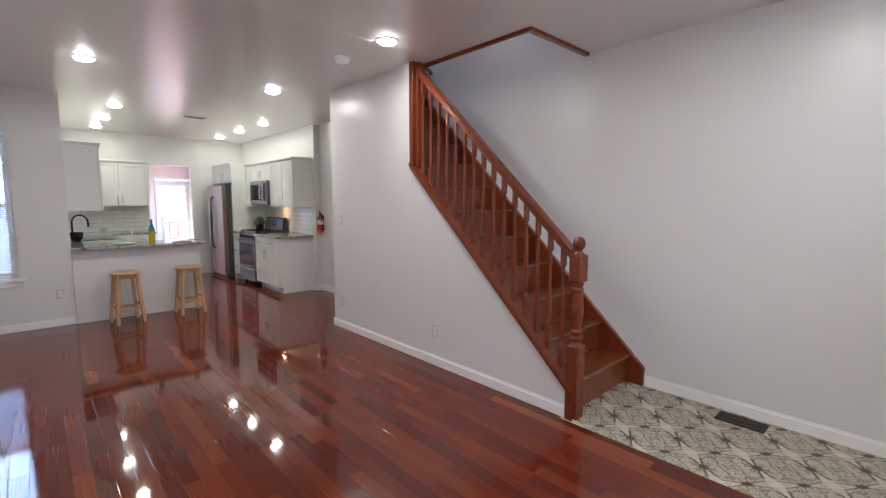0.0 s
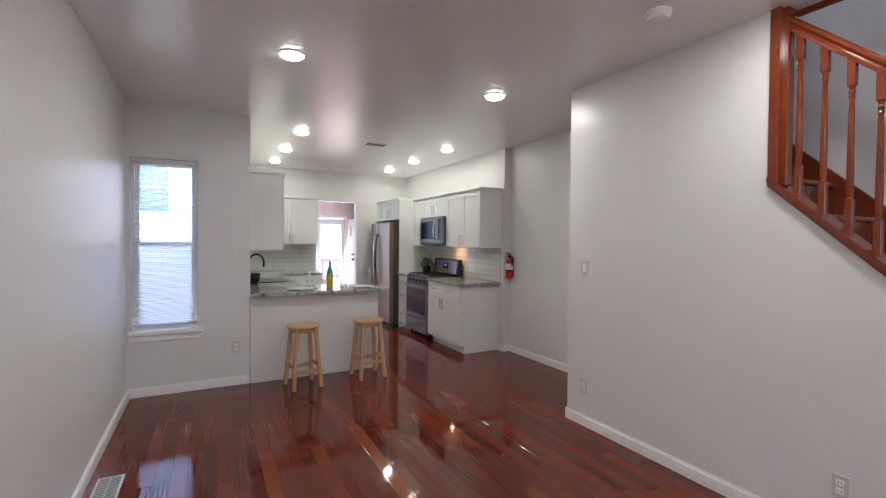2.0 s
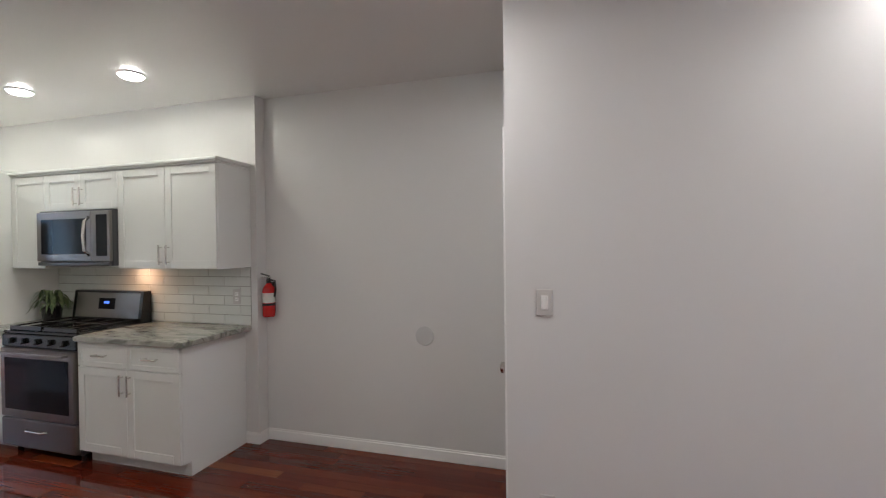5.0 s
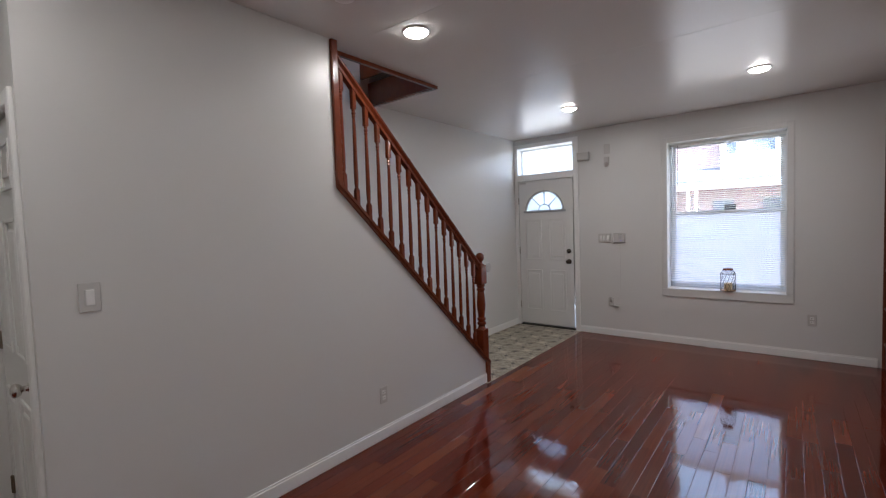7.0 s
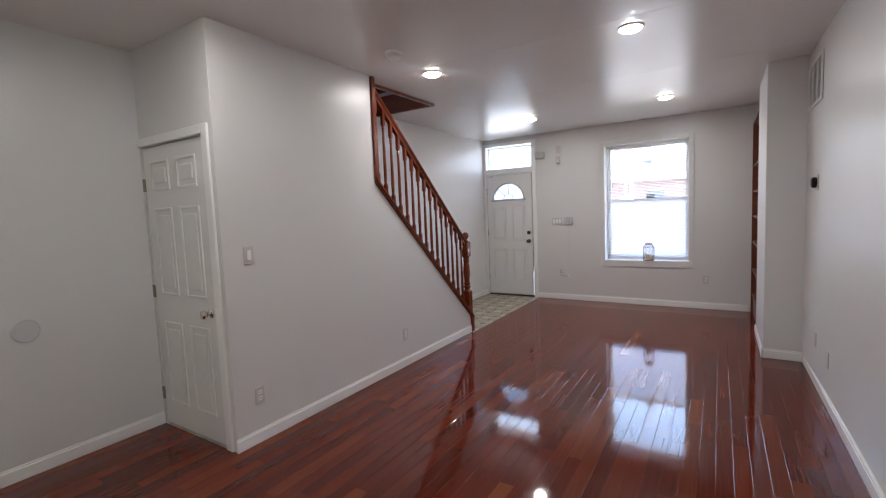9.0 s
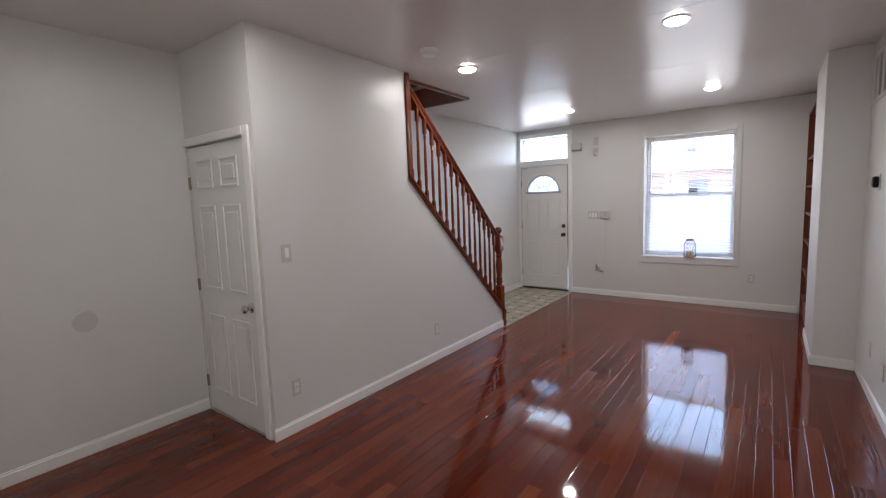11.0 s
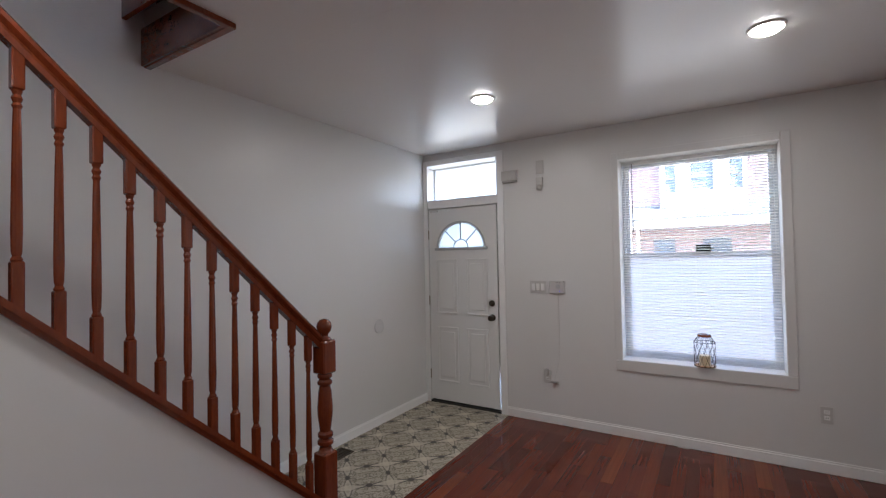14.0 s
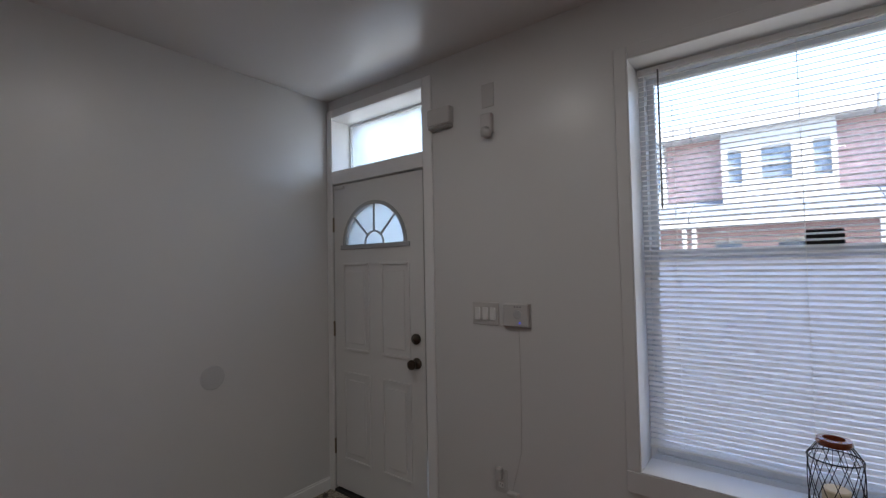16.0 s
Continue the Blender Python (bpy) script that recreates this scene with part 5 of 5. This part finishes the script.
# stools
def stool(x, y, turn, label):
    t = thing("bar_stool", (x, y, 0), label, "bar stool", "bar stools at the peninsula")
    m = Matrix.Translation((x, y, 0)) @ Matrix.Rotation(radians(turn), 4, "Z")
    seat = part("seat", lathe([(0.02, 0.580), (0.148, 0.580), (0.158, 0.586), (0.162, 0.596), (0.158, 0.606), (0.146, 0.611), (0.004, 0.612)], m, 40), STOOLW, t)

    def bar(a, b, w, h, bevel):
        """A square-edged bar from a to b, w wide and h deep."""
        d = b - a
        side = d.cross(Vector((0, 0, 1))).normalized() if abs(d.z) < 0.5 * d.length else Vector((1, 0, 0))
        up = side.cross(d).normalized()
        side = d.cross(up).normalized() * -1
        own = box(-w / 2, w / 2, -h / 2, h / 2, 0, d.length, bevel)
        rot = Matrix((side, up, d.normalized())).transposed().to_4x4()
        return moved(own, Matrix.Translation(a) @ rot)
    feet, tops = [], []
    for sx, sy in ((-1, -1), (1, -1), (1, 1), (-1, 1)):
        foot, top = Vector((sx * 0.135, sy * 0.135, 0)), Vector((sx * 0.092, sy * 0.092, 0.581))
        feet.append(foot)
        tops.append(top)
        bm = bar(foot, top, 0.035, 0.035, 0.004)
        for v in bm.verts:
            v.co.z = min(max(v.co.z, 0.0), 0.580)
        part("leg", moved(bm, m), STOOLW, t)
    for i in range(4):
        z = 0.172 if i % 2 else 0.215
        a, b = feet[i].lerp(tops[i], z / 0.581), feet[(i + 1) % 4].lerp(tops[(i + 1) % 4], z / 0.581)
        part("stretcher", moved(bar(a, b, 0.018, 0.032, 0.003), m), STOOLW, t)
        a, b = feet[i].lerp(tops[i], 0.96), feet[(i + 1) % 4].lerp(tops[(i + 1) % 4], 0.96)
        part("apron", moved(bar(a, b, 0.020, 0.042, 0.002), m), STOOLW, t)
    return t


stool(-1.785, -1.785, 8, "pale round wooden bar stool under the counter edge")
stool(-1.815, -1.105, 4, "pale round wooden bar stool near the peninsula end")

# table setting on the peninsula
CT = 0.9105
PLATE = [(0.05, 0), (0.085, 0.004), (0.135, 0.014), (0.135, 0.017), (0.085, 0.008), (0.004, 0.006)]
for px, py in ((-2.20, -1.733), (-2.195, -1.078)):
    tagged(part("dinner_plate", lathe(PLATE, Matrix.Translation((px, py, CT)), 36), CHINA, smooth=True), "round white dinner plate set on the counter", "plate", "place settings")
    for dy, nm in ((-0.165, "fork"), (0.160, "knife"), (0.185, "spoon")):
        bm = box(px - 0.09, px + 0.02, py + dy - 0.005, py + dy + 0.005, CT, CT + 0.003, 0.001)
        if nm == "knife":
            box(px + 0.02, px + 0.11, py + dy - 0.008, py + dy + 0.006, CT, CT + 0.002, 0.0005, bm)
        else:
            own = lathe([(0.004, 0), (0.019, 0.002), (0.019, 0.004), (0.004, 0.003)], None, 14)
            merge(bm, own, Matrix.Translation((px + 0.05, py + dy, CT)) @ Matrix.Diagonal((1.9, 0.9, 1, 1)))
        tagged(part(nm, bm, CHROME), "stainless " + nm + " laid beside the plate", nm, "place settings")
GOBLET = [(0.034, 0), (0.033, 0.003), (0.006, 0.008), (0.004, 0.03), (0.004, 0.085), (0.012, 0.095), (0.034, 0.125), (0.038, 0.155), (0.032, 0.200)]
for gx, gy in ((-2.36, -0.955), (-2.45, -1.90)):
    g = tagged(part("wine_glass", lathe(GOBLET, Matrix.Translation((gx, gy, CT)), 24), THIN, smooth=True), "clear stemmed wine glass on the counter", "wine glass", "place settings")
    g.visible_shadow = False
BOTTLE = mat("ombre_glass", (0.8, 0.7, 0.05), 0.08)
n = Nodes(BOTTLE)
zz = n.add("ShaderNodeSeparateXYZ", Vector=n.pos).outputs["Z"]
n.color(n.ramp(n.math("MULTIPLY", n.math("SUBTRACT", zz, CT), 3.2), [(0.05, (0.75, 0.55, 0.01)), (0.38, (0.55, 0.55, 0.03)), (0.55, (0.02, 0.32, 0.30)), (0.95, (0.02, 0.30, 0.45))]))
n.b.inputs["Transmission Weight"].default_value = 0.55
tagged(part("glass_bottle", lathe([(0.033, 0.0), (0.036, 0.006), (0.036, 0.165), (0.032, 0.19), (0.017, 0.225), (0.0135, 0.24), (0.0135, 0.285), (0.016, 0.288), (0.016, 0.298), (0.012, 0.302), (0.004, 0.302)], Matrix.Translation((-2.285, -1.405, CT)), 28), BOTTLE, smooth=True), "tall glass bottle shading from yellow to teal", "bottle")
for cx, cy in ((-2.35, -1.615), (-2.30, -1.27)):
    c = thing("taper_candle", (cx, cy, CT), "slim white taper candle in a glass holder", "candle", "candles on the peninsula")
    part("taper", lathe([(0.009, 0.02), (0.008, 0.18), (0.002, 0.186)], Matrix.Translation((cx, cy, CT)), 12), mat("white_wax", (0.80, 0.78, 0.74), 0.4), c)
    part("holder", lathe([(0.024, 0), (0.024, 0.004), (0.012, 0.01), (0.012, 0.03), (0.010, 0.03)], Matrix.Translation((cx, cy, CT)), 16), THIN, c)
# plant beside the range
pl = thing("potted_plant", (-3.95, 0.62, 0.91), "spiky green plant in a black pot on the counter", "potted plant")
part("pot", lathe([(0.05, 0.911), (0.062, 0.92), (0.072, 1.02), (0.075, 1.03), (0.066, 1.03), (0.060, 1.01), (0.004, 1.008)], Matrix.Translation((-3.95, 0.62, 0)), 20), BLACK, pl)
LEAF = mat("leaf_green", (0.055, 0.11, 0.035), 0.45)
nl = Nodes(LEAF)
nl.color(nl.ramp(nl.noise(25, 2), [(0.35, (0.05, 0.10, 0.035)), (0.65, (0.22, 0.29, 0.14))]))
for k in range(60):
    a, L, lift = random.uniform(0, 6.28), random.uniform(0.11, 0.23), random.uniform(0.06, 0.19)
    bm = bmesh.new()
    prev = None
    for s in np.linspace(0, 1, 6):
        r, z = L * s, 1.01 + lift * math.sin(2.5 * s) - 0.07 * s * s
        w = 0.014 * (1 - s) ** 0.6 * (0.6 + s) + 0.0006
        c, d = Vector((-3.95 + r * math.cos(a), 0.62 + 0.62 * r * math.sin(a), z)), Vector((-math.sin(a), math.cos(a), 0))
        cur = [bm.verts.new(c - d * w), bm.verts.new(c + Vector((0, 0, -0.003))), bm.verts.new(c + d * w)]
        if prev:
            bm.faces.new((prev[0], prev[1], cur[1], cur[0]))
            bm.faces.new((prev[1], prev[2], cur[2], cur[1]))
        prev = cur
    part("leaf", bm, LEAF, pl, smooth=True)

# ---- outdoors ----
def brick_mat(name, a, b, mortar):
    m = mat(name, a, 0.85)
    n = Nodes(m)
    comb = n.add("ShaderNodeSeparateXYZ", Vector=n.pos)
    uv = n.add("ShaderNodeCombineXYZ", X=comb.outputs["Y"], Y=comb.outputs["Z"])
    br = n.add("ShaderNodeTexBrick", Vector=uv.outputs[0], Scale=1.0)
    br.inputs["Color1"].default_value, br.inputs["Color2"].default_value, br.inputs["Mortar"].default_value = (*a, 1), (*b, 1), (*mortar, 1)
    br.inputs["Brick Width"].default_value, br.inputs["Row Height"].default_value, br.inputs["Mortar Size"].default_value = 0.21, 0.075, 0.01
    n.color(n.mix(n.math("MULTIPLY", n.noise(1.3, 3), 0.2), br.outputs["Color"], (0.18, 0.09, 0.085)))
    return m


REDB = brick_mat("red_brick", (0.45, 0.30, 0.30), (0.41, 0.26, 0.26), (0.45, 0.38, 0.37))
STONEP = paint("white_facade_paint", (0.46, 0.455, 0.45), 0.7)
ASPH = mat("asphalt", (0.05, 0.05, 0.052), 0.85)
na = Nodes(ASPH)
na.color(na.ramp(na.noise(60, 4), [(0.3, (0.035, 0.035, 0.037)), (0.7, (0.075, 0.075, 0.075))]))
CONC = mat("concrete_paving", (0.42, 0.41, 0.39), 0.85)
nc = Nodes(CONC)
nc.color(nc.ramp(nc.noise(8, 5), [(0.3, (0.17, 0.165, 0.16)), (0.7, (0.27, 0.26, 0.25))]))
BLUES = paint("blue_siding", (0.32, 0.48, 0.58), 0.7)
WGLASS = mat("far_window_glass", (0.16, 0.20, 0.26), 0.12)
GZ = -0.55
setting("ground", box(-120, 120, -120, 120, GZ - 0.2, GZ), CONC, "pale concrete ground round the house", "ground")
setting("road", box(9.0, 15.5, -120, 120, GZ + 0.001, GZ + 0.004), ASPH, "grey asphalt street", "road")
SLATE = mat("slate_porch_roof", (0.22, 0.26, 0.31), 0.7)
nsl = Nodes(SLATE)
nsl.color(nsl.ramp(nsl.noise(14, 4), [(0.3, (0.085, 0.105, 0.14)), (0.7, (0.15, 0.18, 0.23))]))
for i in range(9):
    yc = -1.47 + 4.0 * (i - 4)
    y0, y1 = yc - 2.0, yc + 2.0
    hs = thing("row_house", (19.2, yc, GZ), "red brick row house with white bay and slate porch roof", "house", "row houses across the street")
    low = [(yc - 0.79, yc + 0.03, -0.1, 2.10), (yc + 0.87, yc + 1.55, 0.5, 2.10)]
    part("wall", wall_x(18.8, 19.2, y0, y1, GZ, 5.1, low), REDB, hs)
    # white bay with three windows on the upper storey
    top = [(yc - 1.13, yc - 0.78, 3.62, 4.62), (yc - 0.33, yc + 0.32, 3.62, 4.62), (yc + 0.77, yc + 1.10, 3.62, 4.62)]
    bm = wall_x(18.35, 18.5, yc - 1.25, yc + 1.25, 3.0, 5.1, top)
    box(18.5, 18.79, yc - 1.25, yc - 1.15, 3.0, 5.1, 0, bm)
    box(18.5, 18.79, yc + 1.15, yc + 1.25, 3.0, 5.1, 0, bm)
    part("bay", bm, STONEP, hs, "white painted bay")
    for a, b, c, d in low + top:
        wx = 18.40 if c > 3 else 18.9
        wd = part("door" if c < 0 else "window", box(wx + 0.04, wx + 0.08, a, b, c, d), SLATE if c < 0 else WGLASS, hs)
        bm = box(wx - 0.02, wx + 0.04, a, b, d - 0.05, d)
        box(wx - 0.02, wx + 0.04, a, b, c, c + 0.05, bm=bm)
        box(wx, wx + 0.04, a, b, (c + d) / 2 - 0.02, (c + d) / 2 + 0.02, bm=bm)
        part("frame", bm, STONEP, wd)
    part("cornice", box(18.2, 19.2, y0, y1, 5.1, 5.55, 0.05), STONEP, hs)
    bm = bmesh.new()
    ring = [[bm.verts.new((x, y, z)) for x, z in ((17.4, 2.72), (18.79, 3.28), (18.79, 2.72))] for y in (y0 + 0.01, y1 - 0.01)]
    bm.faces.new(ring[0])
    bm.faces.new(ring[1][::-1])
    for k in range(3):
        bm.faces.new((ring[0][k], ring[1][k], ring[1][(k + 1) % 3], ring[0][(k + 1) % 3]))
    part("porch_roof", finish(bm), SLATE, hs, "blue-grey porch roof")
    part("fascia", box(17.42, 17.52, y0 + 0.01, y1 - 0.01, 2.40, 2.715, 0.01), STONEP, hs)
    for py in (y0 + 0.12, y1 - 0.12):
        part("porch_post", box(17.42, 17.52, py - 0.05, py + 0.05, -0.1, 2.40, 0.01), STONEP, hs)
    part("porch_floor", box(17.3, 18.79, y0, y1, GZ, -0.1, 0.02), CONC, hs)
    part("roof", box(19.2, 27, y0, y1, 4.8, 5.0), ASPH, hs)
    part("party_wall", box(19.2, 27, y0, y0 + 0.2, GZ, 4.8), REDB, hs)
# blue neighbour behind the side yard
nb = thing("neighbour_house", (-13, -5, GZ), "pale blue sided house behind the side yard", "house")
holes = [(-4.3, -3.6, 2.2, 3.6), (-5.9, -5.1, 2.2, 3.6), (-4.3, -3.6, -0.1, 1.2), (-5.9, -5.1, -0.1, 1.2)]
part("wall", wall_x(-12.3, -12.0, -9.0, -3.05, GZ, 4.6, holes), BLUES, nb)
for i in range(34):
    part("clapboard", moved(box(-0.006, 0.004, -9.0, -3.05, -0.075, 0.075), Matrix.Translation((-11.992, 0, GZ + 0.09 + i * 0.15)) @ Matrix.Rotation(radians(3), 4, "Y")), BLUES, nb) if not any(h[2] - 0.1 < GZ + 0.09 + i * 0.15 < h[3] + 0.1 for h in holes) else None
for a, b, c, d in holes:
    wd = part("window", box(-12.2, -12.16, a, b, c, d), WGLASS, nb)
    bm = box(-12.02, -11.95, a - 0.1, a, c - 0.1, d + 0.1)
    box(-12.02, -11.95, b, b + 0.1, c - 0.1, d + 0.1, bm=bm)
    box(-12.02, -11.95, a, b, d, d + 0.1, bm=bm)
    box(-12.02, -11.95, a, b, c - 0.1, c, bm=bm)
    box(-12.10, -12.05, a, b, (c + d) / 2 - 0.03, (c + d) / 2 + 0.03, bm=bm)
    part("frame", bm, STONEP, wd)
part("roof", prism([(-9.2, 4.55), (-2.9, 4.55), (-2.9, 4.75), (-6.0, 6.6), (-9.2, 4.75)], YZ @ Matrix.Translation((0, 0, -18)), 6.2), ASPH, nb)
part("side_wall", box(-18, -12.3, -3.3, -3.05, GZ, 4.6), BLUES, nb)
# the adjoining house's rear wing, across the narrow side yard
ng = thing("neighbour_wing", (-6, -5, GZ), "tall white painted wing of the adjoining house", "house")
part("wall", box(-9.0, XW - 0.3, -8.0, -4.75, GZ, 6.2), STONEP, ng)
part("roof", box(-9.1, XW - 0.3, -8.1, -4.6, 6.2, 6.4), ASPH, ng)
# red deck railing behind the back door
rl = thing("deck_railing", (-11.4, 0.3, GZ), "red painted deck railing behind the house", "railing")
REDP = mat("red_rail_paint", (0.45, 0.05, 0.04), 0.5)
for z in (0.78, 0.25):
    part("rail", box(-11.45, -11.38, -3.0, 3.5, z, z + 0.07, 0.01), REDP, rl)
for i in range(28):
    part("picket", box(-11.435, -11.40, -2.9 + i * 0.23, -2.85 + i * 0.23, GZ, 0.80, 0.004), REDP, rl)
# pink wall added to dim the sky and tint the back door's reflection
rh = thing("rear_neighbour", (-17, 0, GZ), "pale pink wall added behind the rear deck to screen the sky", "house")
ROSE = paint("rose_screen", (0.62, 0.44, 0.42), 0.8)
part("wall", box(-17.2, -16.9, -3.0, 5.5, GZ, 5.2), ROSE, rh)
part("parapet", box(-17.25, -16.85, -3.05, 5.55, 5.2, 5.35, 0.02), STONEP, rh)
setting("deck", box(-13.5, XB - 0.15, -3.1, 3.6, GZ + 0.002, -0.06), CONC, "pale deck outside the back door", "deck")

# ---- tile sheet in the entry ----
def encaustic():
    """Cement-tile pattern: two chains of loops with dots on a 0.4 m diagonal lattice."""
    m = mat("patterned_tile", (0.45, 0.41, 0.35), 0.35)
    n = Nodes(m)
    s = n.add("ShaderNodeSeparateXYZ", Vector=n.pos)
    X, Y = s.outputs["X"], s.outputs["Y"]
    M = n.math
    p = M("DIVIDE", M("SUBTRACT", M("ADD", X, Y), 3.976), 0.404)
    q = M("DIVIDE", M("SUBTRACT", M("SUBTRACT", X, Y), 3.86), 0.404)

    def near(v):
        return M("SUBTRACT", v, M("ROUND", v))

    def line(dist, width, soft=0.012):
        return M("SUBTRACT", 1.0, M("MINIMUM", 1.0, M("MAXIMUM", 0.0, M("DIVIDE", M("SUBTRACT", dist, width), soft))))
    pa, qa = near(p), near(q)
    pb, qb = near(M("SUBTRACT", p, 0.5)), near(M("SUBTRACT", q, 0.5))
    loopA = M("MULTIPLY", M("ABSOLUTE", M("SINE", M("MULTIPLY", q, math.pi))), 0.105)
    loopB = M("MULTIPLY", M("ABSOLUTE", M("SINE", M("MULTIPLY", M("SUBTRACT", p, 0.5), math.pi))), 0.10)
    dA, dB = M("SUBTRACT", M("ABSOLUTE", pa), loopA), M("SUBTRACT", M("ABSOLUTE", qb), loopB)
    inA, inB = line(dA, 0.0), line(dB, 0.0)
    edgeA, edgeB = M("MULTIPLY", line(M("ABSOLUTE", dA), 0.017), line(M("ABSOLUTE", qa), 0.27, 0.10)), line(M("ABSOLUTE", dB), 0.009)
    rA = M("SQRT", M("ADD", M("MULTIPLY", pa, pa), M("MULTIPLY", qa, qa)))
    rB = M("SQRT", M("ADD", M("MULTIPLY", M("MULTIPLY", pb, pb), 0.5), M("MULTIPLY", M("MULTIPLY", qb, qb), 1.6)))
    dots = M("MAXIMUM", line(rA, 0.074, 0.02), line(rB, 0.066, 0.02))
    # petals round the middle of each field
    pc, qc = near(M("SUBTRACT", p, 0.5)), near(q)
    fold = n.add("ShaderNodeCombineXYZ", X=M("ABSOLUTE", pc), Y=M("ABSOLUTE", qc), Z=3.7).outputs[0]
    leaf = n.add("ShaderNodeTexNoise", Vector=fold, Scale=10.5, Detail=2.0, Distortion=1.0).outputs["Fac"]
    petal = line(M("SUBTRACT", 0.50, leaf), 0.0, 0.03)
    wear = n.noise(7, 5)
    ground = n.ramp(wear, [(0.3, (0.17, 0.145, 0.105)), (0.7, (0.27, 0.235, 0.175))])
    cream = n.ramp(n.noise(16, 4), [(0.3, (0.52, 0.47, 0.37)), (0.7, (0.68, 0.63, 0.52))])
    col = n.mix(M("MULTIPLY", petal, 0.6), ground, cream)
    col = n.mix(M("MULTIPLY", inB, 0.55), col, cream)
    col = n.mix(M("MULTIPLY", edgeB, 0.8), col, (0.10, 0.085, 0.072))
    col = n.mix(M("MULTIPLY", inA, 0.8), col, cream)
    col = n.mix(M("MULTIPLY", edgeA, 0.9), col, (0.03, 0.025, 0.022))
    col = n.mix(M("MULTIPLY", dots, 0.95), col, (0.04, 0.033, 0.028))
    n.color(col)
    n.rough(M("ADD", M("MULTIPLY", wear, 0.2), 0.32))
    n.bump(n.noise(90, 3), 0.05, 0.002)
    return m


TILEY = -0.035
setting("entry_tiles", box(STEP0 - 0.02, XF + 0.001, TILEY, YR, -0.012, 0.003, 0.001), encaustic(), "taupe and cream patterned vinyl tiles inside the street door", "floor")

# ---- plank floor ----
PW = 0.0826
LENGTHS = [0.42, 0.58, 0.74, 0.93, 1.16]


def plank_geo(bm, length, m):
    """A plank with eased long edges, top face at z = 0."""
    w, e, d = PW / 2 - 0.00015, 0.0016, 0.011
    pts = [(-w, -d), (-w, -0.0005), (-w + e, 0.0), (w - e, 0.0), (w, -0.0005), (w, -d)]
    a = [bm.verts.new(m @ Vector((-length / 2 + 0.0004, y, z))) for y, z in pts]
    b = [bm.verts.new(m @ Vector((length / 2 - 0.0004, y, z))) for y, z in pts]
    for i in range(5):
        bm.faces.new((a[i], a[i + 1], b[i + 1], b[i]))
    bm.faces.new(a)
    bm.faces.new(b[::-1])


fl = tagged(new("floor"), "glossy red-brown cherry strip plank floor", "floor", kind="structure")
meshes = []
for L in LENGTHS:
    bm = bmesh.new()
    plank_geo(bm, L, Matrix.Identity(4))
    bmesh.ops.recalc_face_normals(bm, faces=bm.faces)
    me = bpy.data.meshes.new("plank")
    bm.to_mesh(me)
    bm.free()
    me.materials.append(FLOORW)
    meshes.append(me)
rng = random.Random(7)
rest = bmesh.new()
count = 0
rows = int((YR + 3.31) / PW) + 1
for r in range(rows):
    yc = -3.31 + (r + 0.5) * PW
    x_end = XF
    if yc > TILEY:
        x_end = 0.0                   # the stairs and the entry tiles lie beyond
    x = XK - 0.13 if yc > YKL - 0.05 else XW - 0.02
    x -= rng.uniform(0, 0.6)
    while x < x_end - 0.01:
        k = rng.randrange(5)
        L = LENGTHS[k]
        near = 0.15 < x and x + L < x_end - 0.02 and -2.95 < yc < -0.25
        tilt = Matrix.Rotation(rng.gauss(0, 0.0011), 4, "X") @ Matrix.Rotation(rng.gauss(0, 0.0006), 4, "Y")
        drop = rng.uniform(0, 0.0003)
        a, b = x, min(x + L, x_end - 0.001)
        if near and count < 300:
            shared("plank", meshes[k], Matrix.Translation((x + L / 2, yc, -drop)) @ tilt, fl)
            count += 1
        elif b - a > 0.03:
            plank_geo(rest, b - a, Matrix.Translation(((a + b) / 2, yc, -drop)) @ tilt)
        x += L
pr = part("plank_remainder", rest, FLOORW, fl)
pr["kind"] = "stuff"
